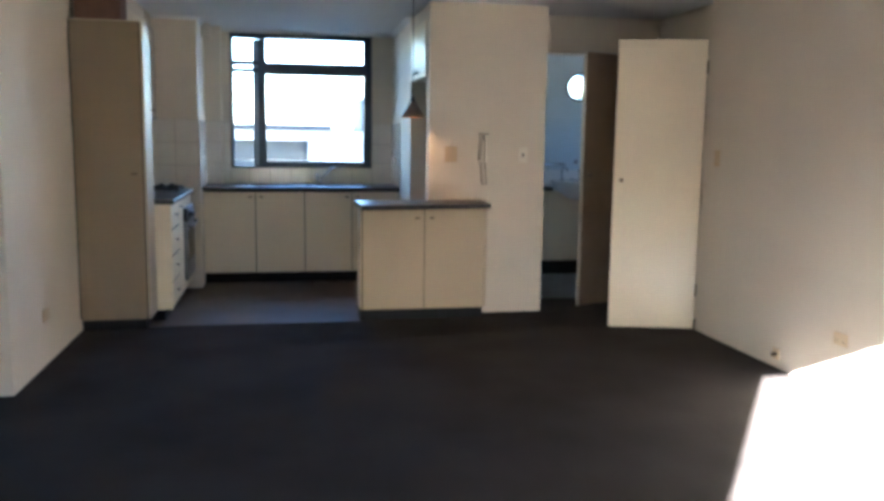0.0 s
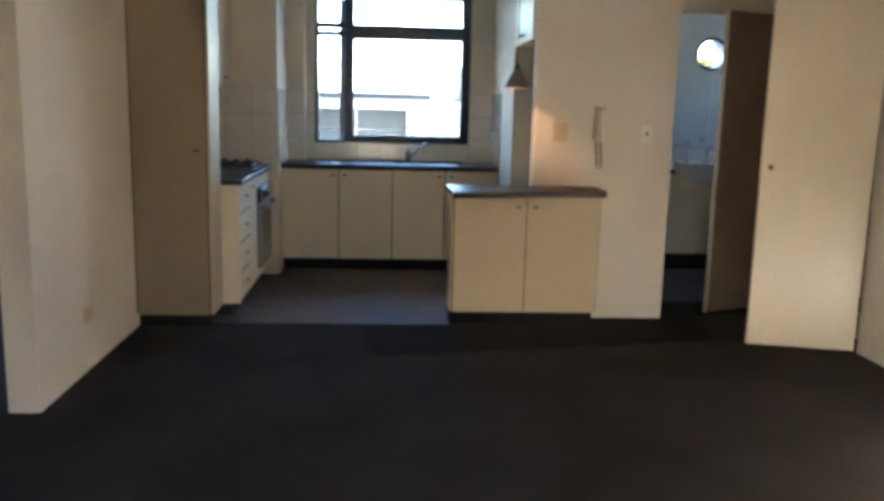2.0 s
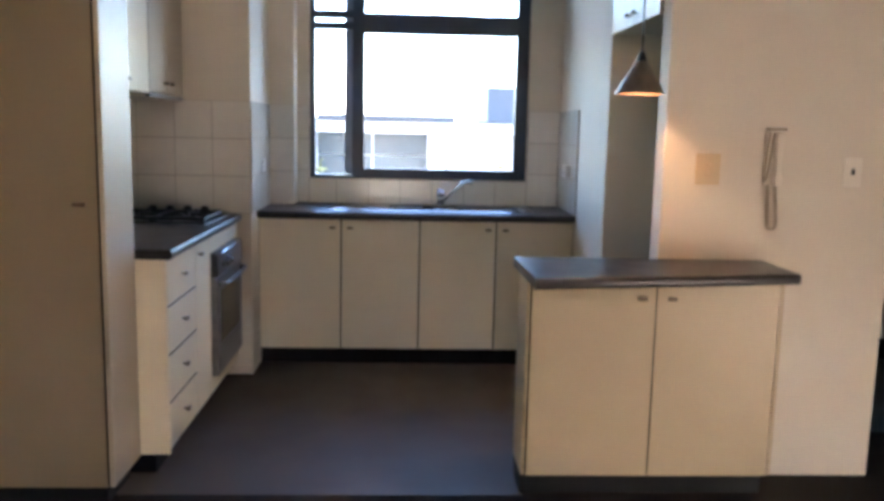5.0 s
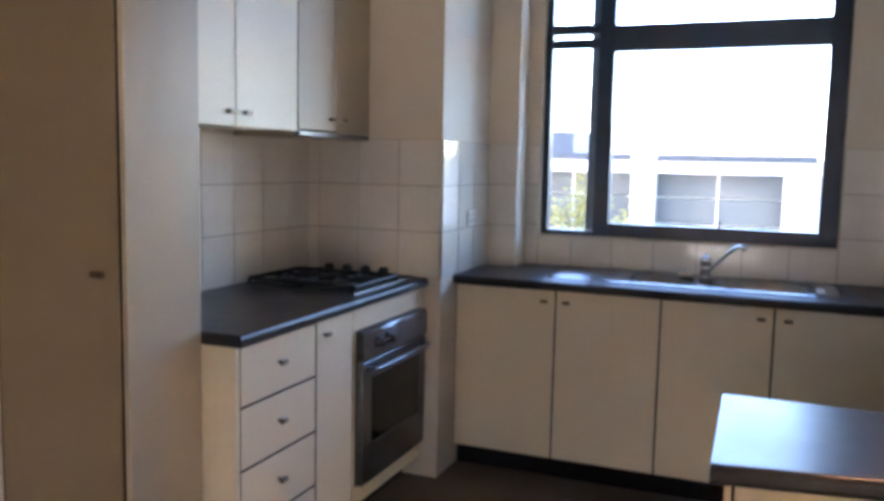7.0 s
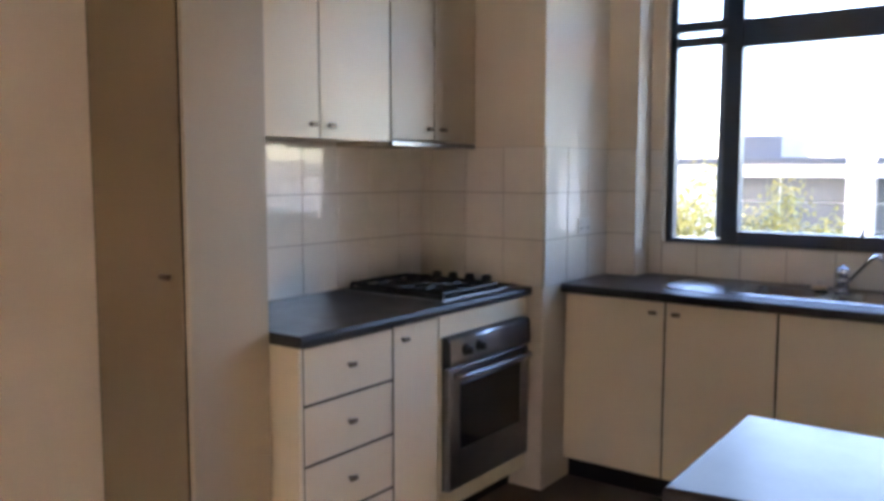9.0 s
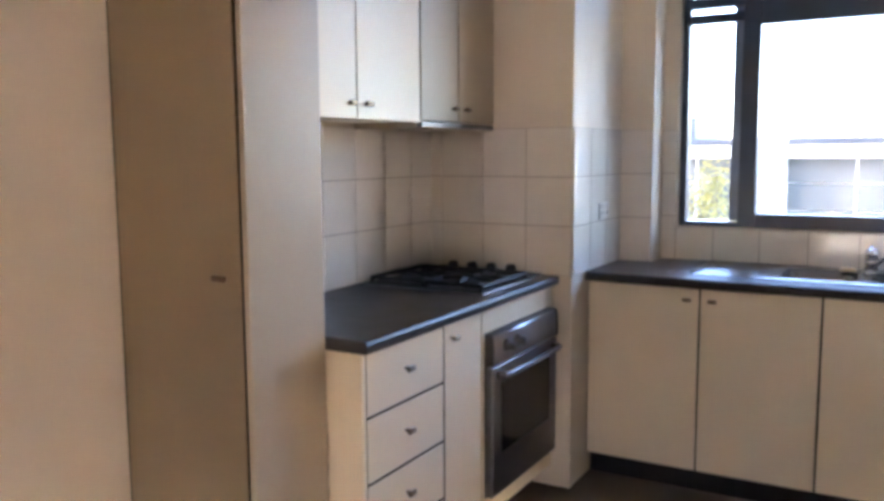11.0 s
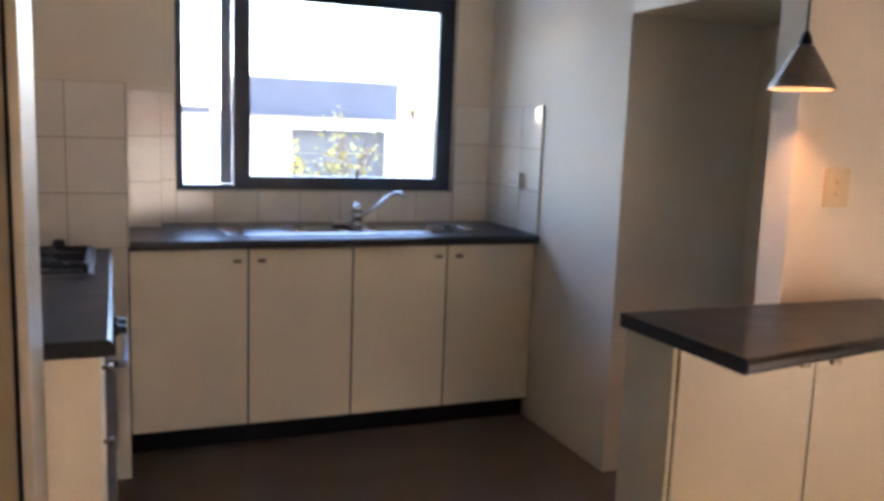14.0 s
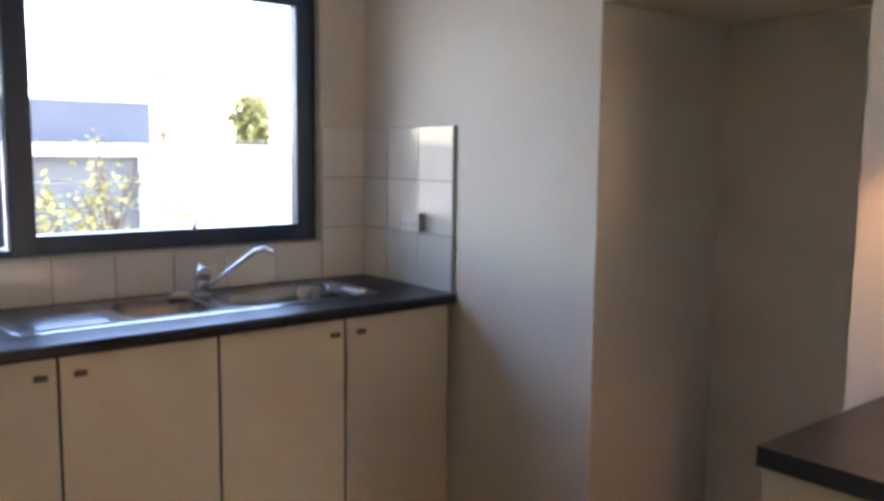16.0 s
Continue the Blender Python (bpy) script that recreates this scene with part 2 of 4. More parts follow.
# ---- the setting ----
H = 2.39
structure(part("floor", box(-4.2, 3.5, -0.3, 6.295, -0.12, 0.0), CARPET), "dark charcoal cut-pile carpet floor", "floor")
structure(part("floor_hall", box(2.262, 3.5, 6.295, 6.99, -0.12, 0.0), CARPET), "dark charcoal carpet in the hall", "floor")
structure(part("floor_hall", box(0.80, 2.262, 6.295, 6.49, -0.12, 0.0), CARPET), "dark charcoal carpet beside the peninsula", "floor")
structure(part("floor_kitchen", box(-1.298, 0.80, 6.295, 6.49, -0.12, -0.001), VINYL), "plain brown vinyl kitchen floor", "floor")
structure(part("floor_kitchen", box(-1.298, 2.262, 6.49, 8.75, -0.12, -0.001), VINYL), "plain brown vinyl kitchen floor", "floor")
structure(part("floor_bathroom", box(2.262, 4.3, 6.99, 8.75, -0.12, -0.002), BATH_FLOOR), "dark grey tiled bathroom floor", "floor")
structure(part("floor_side_room", box(-4.2, -1.298, 6.295, 8.75, -0.12, 0.0), CARPET), "dark charcoal carpet in the side room", "floor")
structure(part("ceiling", box(-4.2, 4.3, -0.3, 8.75, H, H + 0.2), CEIL), "white painted plaster ceiling", "ceiling")

wall_west = wall_box("wall_west", -1.30, -1.16, 4.72, 8.60, 0.0, H, "cream painted plaster wall beside the pantry")
for x0, x1, z0, z1 in ((-1.30, -0.272, 0, H), (1.112, 2.1, 0, H)):
    wall_box("wall_south", x0, x1, 8.605, 8.78, z0, z1, "cream painted wall beside the kitchen window")
wall_under = wall_box("wall_south_sill", -0.272, 1.112, 8.605, 8.78, 0.0, 1.058, "cream painted wall under the kitchen window")
wall_box("wall_south_head", -0.272, 1.112, 8.605, 8.78, 2.362, H, "cream painted wall over the kitchen window")
wall_nib = wall_box("wall_nib", -1.16, -0.498, 7.842, 8.605, 0.0, H, "cream painted nib wall beside the cooktop")
wall_pipe = wall_box("wall_pipe_box", -0.498, -0.345, 8.45, 8.605, 0.0, H, "boxed-in pipe in the kitchen corner")
wall_east = wall_box("wall_kitchen_east", 1.318, 2.1, 7.355, 8.605, 0.0, H, "cream painted wall between sink and fridge alcove")
wall_box("wall_alcove_back", 1.95, 2.26, 6.60, 7.355, 0.0, H, "cream painted back of the fridge alcove")
wall_box("wall_partition", 1.332, 2.258, 6.49, 6.60, 0.0, H, "cream painted partition wall behind the peninsula")
wall_box("wall_living_east", 3.2, 3.5, -0.1, 5.70, 0.0, H, "cream painted living room wall")
wall_box("wall_hall_east", 3.38, 3.5, 5.70, 6.99, 0.0, H, "cream painted hall wall")
wall_box("wall_bath_jamb", 2.26, 2.36, 6.93, 7.03, 0.0, H, "cream painted bathroom door jamb")
wall_box("wall_bath_head", 2.36, 3.38, 6.93, 7.03, 2.085, H, "cream painted wall over the bathroom door")
wall_box("wall_bath_west", 2.1, 2.26, 7.03, 8.605, 0.0, H, "pale blue tiled bathroom wall", BATH_WALL)
# East wall is split round an opening that is added, unseen, for light.
for y0, y1, z0, z1 in ((7.03, 7.62, 0.0, H), (8.2, 8.605, 0.0, H), (7.62, 8.2, 0.0, 1.5), (7.62, 8.2, 1.98, H)):
    wall_box("wall_bath_east", 4.1, 4.3, y0, y1, z0, z1, "pale blue tiled bathroom wall", BATH_WALL)
# Added pane in that opening; sky light through it fills the bathroom.
fill_window = structure(part("window_5", box(4.18, 4.186, 7.62, 8.2, 1.5, 1.98), PANE), "unseen window added to brighten the bathroom", "window")
fill_window.visible_shadow = False
wall_box("wall_bath_north", 3.5, 4.3, 6.93, 7.03, 0.0, H, "pale blue tiled bathroom wall", BATH_WALL)
wall_box("wall_living_west", -4.4, -4.2, -0.3, 8.78, 0.0, H, "cream painted living room wall")
wall_box("wall_side_room_a", -4.2, -3.7, 8.605, 8.78, 0.0, H, "cream painted side room wall")
wall_box("wall_side_room_b", -1.75, -1.30, 8.605, 8.78, 0.0, H, "cream painted side room wall")
wall_box("wall_side_room_head", -3.7, -1.75, 8.605, 8.78, 2.2, H, "cream painted wall over the balcony door")
wall_box("wall_north_a", -4.2, -0.41, -0.3, -0.1, 0.0, H, "cream painted living room wall")
wall_box("wall_north_head", -0.41, 0.75, -0.3, -0.1, 2.345, H, "cream painted wall over the sliding doors")
wall_box("wall_north_b", 0.75, 3.5, -0.3, -0.1, 0.0, H, "cream painted living room wall")


def porthole_wall(x0, x1, y0, y1, z0, z1, cx, cz, r, steps=32):
    """A wall with a round hole through it."""
    bm = bmesh.new()
    rings = []
    for y in (y0, y1):
        inner = [bm.verts.new((cx + r * math.cos(a), y, cz + r * math.sin(a))) for a in (2 * math.pi * i / steps for i in range(steps))]
        outer = []
        for i in range(steps):
            a = 2 * math.pi * i / steps
            c, s = math.cos(a), math.sin(a)
            k = min(((x1 - cx) if c > 0 else (x0 - cx)) / c if abs(c) > 1e-6 else 1e9, ((z1 - cz) if s > 0 else (z0 - cz)) / s if abs(s) > 1e-6 else 1e9)
            outer.append(bm.verts.new((cx + k * c, y, cz + k * s)))
        rings.append((inner, outer))
        for i in range(steps):
            j = (i + 1) % steps
            bm.faces.new((inner[i], outer[i], outer[j], inner[j]))
    for i in range(steps):
        j = (i + 1) % steps
        bm.faces.new((rings[0][0][i], rings[0][0][j], rings[1][0][j], rings[1][0][i]))
    return bm


PX, PZ = 3.30, 1.92
structure(part("wall_bath_south", porthole_wall(2.1, 4.3, 8.605, 8.78, 0.0, H, PX, PZ, 0.13), BATH_WALL), "pale blue bathroom wall with a round porthole", "wall")
porthole = structure(part("window_2", lathe([(0.127, -0.014), (0.147, -0.012), (0.149, 0.0), (0.127, 0.0), (0.122, -0.007), (0.127, -0.014)], 40, pose(PX, 8.603, PZ, -90)), SCREEN), "round porthole window with a thin metal ring", "window")
pane = part("pane", lathe([(0.0, 0.0), (0.128, 0.0), (0.128, 0.006), (0.0, 0.006)], 32, pose(PX, 8.66, PZ, -90)), PANE, porthole)
pane.visible_shadow = False

# cornice
for pts, a, b, way in (
    ([(8.60, H), (8.60, H - 0.03), (8.57, H)], -0.34, 1.317, "x"), ([(7.84, H), (7.84, H - 0.03), (7.81, H)], -1.15, -0.50, "x")):
    structure(part("trim", extrude_x(pts, a, b), CEIL), "white plaster cove cornice", "cornice")
for pts, a, b in (([(-1.158, H), (-1.158, H - 0.05), (-1.108, H)], 6.2, 7.79), ([(1.316, H), (1.316, H - 0.04), (1.276, H)], 7.36, 8.57), ([(-0.496, H), (-0.496, H - 0.04), (-0.456, H)], 7.86, 8.19)):
    structure(part("trim", extrude_y(pts, a, b), CEIL), "white plaster cove cornice", "cornice")
structure(part("trim", box(-0.496, -0.42, 8.20, 8.449, 2.27, 2.385, 0.006), WALL), "boxed bulkhead in the kitchen corner", "bulkhead")

# kitchen window
window = structure(empty("window_1", (0.42, 8.66, 1.06)), "dark navy aluminium kitchen window with a transom and latch", "window")


def bar(x0, x1, z0, z1, y0=8.64, y1=8.70, name="window_frame"):
    ob = part(name, box(x0, x1, y0, y1, z0, z1, 0.003, 1), FRAME)
    ob.parent = window
    ob.matrix_parent_inverse = Matrix.Translation((-0.42, -8.66, -1.06))
    return ob


def in_window(ob):
    ob.parent = window
    ob.matrix_parent_inverse = Matrix.Translation((-0.42, -8.66, -1.06))
    return ob


bar(-0.27, -0.238, 1.06, 2.36)
bar(1.028, 1.11, 1.06, 2.36)
bar(-0.238, 1.028, 2.31, 2.36)
bar(-0.238, -0.004, 1.06, 1.082)
bar(0.072, 1.028, 1.06, 1.125)
bar(-0.004, 0.072, 1.06, 2.31, 8.635, 8.705, "mullion")
stile = bar(-0.058, -0.004, 1.084, 2.308, 8.718, 8.75, "sash_stile")
stile.data.materials[0] = SASH
tagged(stile, "pale blue-grey aluminium sash stile")
bar(0.072, 1.028, 1.966, 2.09, 8.638, 8.702, "transom")
bar(-0.238, -0.004, 2.055, 2.10, 8.638, 8.702, "transom")
bar(-0.238, -0.004, 1.985, 2.03, 8.648, 8.69, "transom")
for x0, x1, z0, z1, y in ((-0.24, -0.002, 1.083, 2.32, 8.732), (0.07, 1.030, 1.12, 1.97, 8.672), (0.07, 1.030, 2.08, 2.32, 8.672)):
    p = in_window(part("pane", box(x0, x1, y, y + 0.006, z0, z1), PANE))
    p.visible_shadow = False
latch = lathe([(0.0, 0.0), (0.008, 0.0), (0.008, 0.018), (0.0, 0.018)], 10, pose(0.60, 8.632, 1.118))
tube([(0.60, 8.632, 1.13), (0.603, 8.626, 1.15), (0.612, 8.622, 1.165)], 0.005, 6, latch)
in_window(part("latch", latch, BLACK))
in_window(part("window_sill", box(-0.272, 1.112, 8.605, 8.64, 1.052, 1.06, 0.002, 1), TILE))

# living room doors behind the start of the walk
sliding = structure(empty("window_3", (0.5, -0.2, 0)), "glazed sliding balcony door", "window")
for x0, x1, z0, z1 in ((-0.41, -0.35, 0, 2.345), (0.69, 0.75, 0, 2.345), (-0.35, 0.69, 2.305, 2.345), (-0.35, 0.69, 0, 0.03)):
    o = part("window_frame", box(x0, x1, -0.24, -0.18, z0, z1), FRAME)
    o.parent, o.matrix_parent_inverse = sliding, Matrix.Translation((-0.5, 0.2, 0))
for x0, x1 in ((-0.35, 0.69),):
    o = part("pane", box(x0, x1, -0.213, -0.207, 0.03, 2.305), PANE)
    o.parent, o.matrix_parent_inverse = sliding, Matrix.Translation((-0.5, 0.2, 0))
    o.visible_shadow = False

# side room balcony door and screen
balcony_door = structure(empty("window_4", (-2.7, 8.68, 0)), "glazed balcony door in the side room", "window")
for x0, x1, z0, z1 in ((-3.7, -3.64, 0, 2.2), (-1.81, -1.75, 0, 2.2), (-3.64, -1.81, 2.12, 2.2), (-3.64, -1.81, 0, 0.04)):
    o = part("window_frame", box(x0, x1, 8.66, 8.72, z0, z1), FRAME)
    o.parent, o.matrix_parent_inverse = balcony_door, Matrix.Translation((2.7, -8.68, 0))
o = part("pane", box(-3.64, -1.81, 8.687, 8.693, 0.04, 2.12), PANE)
o.parent, o.matrix_parent_inverse = balcony_door, Matrix.Translation((2.7, -8.68, 0))
o.visible_shadow = False
structure(part("balcony", box(-3.9, -1.5, 8.78, 9.5, -0.2, -0.02), CONCRETE), "grey concrete balcony slab", "balcony")
structure(part("balcony", box(-1.2, 3.6, -1.9, -0.3, -0.2, -0.02), CONCRETE), "grey concrete balcony slab", "balcony")
# Unseen parapet added to hold back bounce from the sunlit ground.
wall_box("wall_balcony_parapet", -1.2, 3.6, -1.9, -1.76, -0.02, 1.0, "unseen parapet added to block light from outside", CONCRETE)


def perforated(x0, x1, z0, z1, y, pitch=0.085, r=0.024):
    """A sheet with rows of round holes."""
    bm = bmesh.new()
    nx, nz = int((x1 - x0) / pitch), int((z1 - z0) / pitch)
    for i in range(nx):
        for j in range(nz):
            cx, cz = x0 + (i + 0.5) * pitch, z0 + (j + 0.5) * pitch
            h = pitch / 2
            inner = [bm.verts.new((cx + r * math.cos(a), y, cz + r * math.sin(a))) for a in (math.pi / 4 * k for k in range(8))]
            outer = [bm.verts.new((cx + dx * h, y, cz + dz * h)) for dx, dz in ((1, 0), (1, 1), (0, 1), (-1, 1), (-1, 0), (-1, -1), (0, -1), (1, -1))]
            for k in range(8):
                bm.faces.new((inner[k], outer[k], outer[(k + 1) % 8], inner[(k + 1) % 8]))
    bmesh.ops.remove_doubles(bm, verts=bm.verts, dist=1e-4)
    bmesh.ops.solidify(bm, geom=bm.faces, thickness=0.004)
    return bm


rail = tagged(empty("balustrade", (-2.7, 9.1, -0.02)), "dark perforated metal balcony balustrade with twin rails", "balustrade")
for name, bm in (("screen", perforated(-3.8, -1.6, 0.03, 0.88, 9.1)), ("handrail", tube([(-3.85, 9.1, 1.10), (-1.55, 9.1, 1.10)], 0.018)),
                 ("handrail", tube([(-3.85, 9.1, 1.0), (-1.55, 9.1, 1.0)], 0.012)), ("post", box(-3.86, -3.81, 9.08, 9.12, -0.02, 1.1)), ("post", box(-1.6, -1.55, 9.08, 9.12, -0.02, 1.1)), ("bottom_rail", box(-3.8, -1.6, 9.085, 9.115, -0.02, 0.03))):
    o = part(name, bm, SCREEN)
    o.parent, o.matrix_parent_inverse = rail, Matrix.Translation((2.7, -9.1, 0.02))

# ---- things: helpers that put a part under a thing without moving it ----


def sub(name, bm, mat, thing, label="", smooth=False):
    ob = part(name, bm, mat, None, label, smooth)
    ob.parent = thing
    at = thing.location.copy() if thing.parent is None else Vector((0, 0, 0))
    ob.matrix_parent_inverse = Matrix.Translation(-at)
    return ob


def knob_mesh(place, rz, width=0.034):
    """A small oblong pull on a short stem; rz turns it from facing -y."""
    m = pose(*place, 0, 0, rz)
    bm = bmesh.new()
    lathe([(0.0, 0.0), (0.006, 0.0), (0.0045, 0.006), (0.0045, 0.014), (0.0, 0.014)], 10, m @ pose(0, 0, 0, 90), bm)
    made = bmesh.ops.create_cube(bm, size=1.0, matrix=m @ Matrix.Translation((0, -0.019, 0)) @ Matrix.Diagonal((width, 0.013, 0.0155, 1)))
    edges = list({e for v in made["verts"] for e in v.link_edges})
    bmesh.ops.bevel(bm, geom=edges, offset=0.0045, segments=3, profile=0.6, affect="EDGES")
    return bm


def front(name, thing, x0, x1, y0, y1, z0, z1):
    return sub(name, box(x0, x1, y0, y1, z0, z1, 0.0016, 1), LAMINATE, thing)


def sub2(name, bm, mat, holder, label="", smooth=False):
    """A piece one level deeper."""
    ob = part(name, bm, mat, None, label, smooth)
    ob.parent = holder
    return ob


def knob_on(door, place, rz):
    return sub2("knob", knob_mesh(place, rz), BRONZE, door, "small tarnished bronze knob", True)


# pantry
pantry = tagged(empty("pantry_cabinet", (-0.92, 6.35, 0)), "tall white laminate pantry cabinet with a beige door", "cabinet")
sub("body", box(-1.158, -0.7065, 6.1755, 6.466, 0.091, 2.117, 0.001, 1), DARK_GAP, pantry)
# White panel in the darker laminate: its shade is put into the colour.
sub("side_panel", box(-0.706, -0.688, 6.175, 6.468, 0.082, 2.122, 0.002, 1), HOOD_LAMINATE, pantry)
sub("kickboard", box(-1.157, -0.73, 6.225, 6.468, 0.0, 0.09), KICK, pantry, "black kickboard")
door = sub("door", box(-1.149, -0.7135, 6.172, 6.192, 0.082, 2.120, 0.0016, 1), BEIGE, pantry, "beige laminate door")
sub("top_panel", box(-1.157, -0.708, 6.175, 6.468, 2.1185, 2.124), LAMINATE, pantry)
sub2("knob", knob_mesh((-0.768, 6.172, 1.10), 0, 0.044), KNOB, door, "small tarnished bronze knob", True)
carton = tagged(part("cardboard_box", box(-1.13, -0.83, 6.22, 6.46, 2.124, 2.33, 0.003, 1), BOX), "brown cardboard box on top of the pantry", "box")

# cooktop bench
base = tagged(empty("drawer_cabinet", (-0.87, 6.73, 0)), "white laminate cabinet with four drawers", "cabinet")
sub("body", box(-1.157, -0.5805, 6.5025, 6.936, 0.096, 0.862, 0.001, 1), DARK_GAP, base)
sub("side_panel", box(-1.157, -0.578, 6.484, 6.502, 0.08, 0.864, 0.0015, 1), LAMINATE, base)
sub("kickboard", box(-1.157, -0.64, 6.50, 6.94, 0.0, 0.10), KICK, base, "black kickboard")
zs = [0.092, 0.285, 0.478, 0.672, 0.858]
for z0, z1 in zip(zs, zs[1:]):
    d = front("drawer", base, -0.598, -0.578, 6.508, 6.930, z0 + 0.0045, z1 - 0.0045)
    knob_on(d, (-0.578, 6.708, (z0 + z1) / 2 + 0.008), 90)
narrow = tagged(empty("base_cabinet", (-0.87, 7.07, 0)), "narrow white laminate base cabinet with one door", "cabinet")
sub("body", box(-1.157, -0.5805, 6.9365, 7.199, 0.098, 0.862, 0.001, 1), DARK_GAP, narrow)
sub("kickboard", box(-1.157, -0.64, 6.94, 7.198, 0.0, 0.10), KICK, narrow, "black kickboard")
d = front("door", narrow, -0.598, -0.578, 6.939, 7.196, 0.094, 0.856)
knob_on(d, (-0.578, 6.985, 0.81), 90)
oven_unit = tagged(empty("oven_cabinet", (-0.87, 7.52, 0)), "white laminate housing cabinet round the oven", "cabinet")
sub("body", box(-1.157, -0.64, 7.20, 7.838, 0.10, 0.862, 0.001, 1), DARK_GAP, oven_unit)
sub("top_panel", box(-0.638, -0.578, 7.204, 7.838, 0.775, 0.858, 0.0015, 1), LAMINATE, oven_unit)
sub("bottom_panel", box(-0.638, -0.578, 7.204, 7.838, 0.094, 0.168, 0.0015, 1), LAMINATE, oven_unit)
sub("side_panel", box(-0.638, -0.578, 7.204, 7.222, 0.17, 0.773, 0.0015, 1), LAMINATE, oven_unit)
sub("side_panel", box(-0.638, -0.578, 7.822, 7.838, 0.17, 0.773, 0.0015, 1), LAMINATE, oven_unit)
sub("kickboard", box(-1.157, -0.66, 7.20, 7.838, 0.0, 0.10), KICK, oven_unit, "black kickboard")

oven = tagged(empty("built_in_oven", (-0.6, 7.52, 0.17)), "stainless steel built-in oven with black glass door", "oven")
sub("body", box(-0.637, -0.578, 7.226, 7.818, 0.172, 0.77), BLACK, oven, "black oven body")
sub("control_panel", extrude_y([(-0.578, 0.662), (-0.578, 0.768), (-0.562, 0.770), (-0.554, 0.766), (-0.550, 0.755), (-0.548, 0.715), (-0.547, 0.688), (-0.547, 0.668), (-0.549, 0.662)], 7.228, 7.816), PANEL_STEEL, oven, "rounded steel control panel", True)
for y0, y1 in ((7.2275, 7.236), (7.808, 7.8165)):
    sub("end_cap", extrude_y([(-0.579, 0.660), (-0.579, 0.770), (-0.561, 0.772), (-0.552, 0.768), (-0.548, 0.756), (-0.546, 0.715), (-0.545, 0.688), (-0.545, 0.667), (-0.548, 0.660)], y0, y1), BLACK, oven, "black end cap")
oven_door = sub("door", box(-0.577, -0.550, 7.228, 7.816, 0.174, 0.652, 0.006, 3), OVEN_STEEL, oven)
sub2("window", box(-0.551, -0.5475, 7.30, 7.745, 0.326, 0.585, 0.001, 1), BLACK_GLASS, oven_door, "black glass oven window")
pts = [(-0.540, 7.262, 0.622)] + [(-0.520 + 0.006 * math.sin(math.pi * i / 10), 7.266 + 0.0512 * i, 0.622) for i in range(11)] + [(-0.540, 7.782, 0.622)]
sub2("handle", tube(pts, 0.010, 10), PANEL_STEEL, oven_door, "bowed steel handle", True)
for y in (7.272, 7.772):
    sub2("handle_bracket", box(-0.552, -0.516, y - 0.010, y + 0.010, 0.610, 0.634, 0.005), BLACK, oven_door, "black handle bracket")
for y in (7.335, 7.425):
    sub("knob", lathe([(0.0, 0.0), (0.024, 0.0), (0.022, 0.012), (0.016, 0.014), (0.015, 0.034), (0.012, 0.037), (0.0, 0.037)], 18, pose(-0.549, y, 0.716, 0, 90, 0)), BLACK, oven, "black control knob", True)

bench = tagged(empty("benchtop", (-0.85, 7.15, 0.864)), "charcoal laminate benchtop with rolled front edge", "benchtop")
sub("slab", box(-1.157, -0.580, 6.472, 7.838, 0.864, 0.902), BENCH, bench)
sub("edge_strip", extrude_y(nosed(-0.550, -0.580, 0.864, 0.902), 6.472, 7.838), BENCH, bench)

# gas cooktop
hob = tagged(empty("gas_cooktop", (-0.87, 7.55, 0.902)), "stainless gas cooktop with black trivets and knobs", "cooktop")
sub("tray", box(-1.12, -0.605, 7.262, 7.825, 0.9025, 0.9085, 0.003), PANEL_STEEL, hob, "steel rim")
sub("plate", box(-1.110, -0.616, 7.273, 7.815, 0.907, 0.9120, 0.002, 1), PLATE, hob, "black enamelled hob plate")
for cx in (-0.985, -0.74):
    for cy, r in ((7.41, 0.045), (7.59, 0.035)):
        sub("burner", lathe([(0.0, 0.912), (r + 0.012, 0.912), (r + 0.010, 0.918), (r, 0.919), (r, 0.931), (r - 0.006, 0.931), (0.0, 0.931)], 20, Matrix.Translation((cx, cy, 0))), IRON, hob, "black gas burner", True)
        sub("burner_ring", lathe([(r + 0.013, 0.9125), (r + 0.022, 0.9125), (r + 0.020, 0.9155), (r + 0.013, 0.9155)], 20, Matrix.Translation((cx, cy, 0))), STEEL, hob, "dull steel burner ring", True)
for cx in (-0.985, -0.74):
    bm = bmesh.new()
    x0, x1, y0, y1 = cx - 0.115, cx + 0.115, 7.290, 7.668
    for a, b in (((x0, y0), (x1, y0)), ((x1, y0), (x1, y1)), ((x1, y1), (x0, y1)), ((x0, y1), (x0, y0)), ((x0, 7.50), (x1, 7.50))):
        tube([(*a, 0.931), (*b, 0.931)], 0.008, 6, bm)
    for cy in (7.41, 7.59):
        for a in range(4):
            c, t = math.cos(a * math.pi / 2), math.sin(a * math.pi / 2)
            inner = Vector((cx + c * 0.026, cy + t * 0.026, 0.939))
            outer = Vector((cx + c * 0.115, cy + t * 0.085, 0.931))
            tube([inner, inner.lerp(outer, 0.6) + Vector((0, 0, 0.003)), outer], 0.0085, 6, bm)
    for fx in (x0, x1):
        for fy in (y0, y1):
            tube([(fx, fy, 0.912), (fx, fy, 0.931)], 0.008, 6, bm)
    sub("trivet", bm, IRON, hob, "black cast-iron trivet")
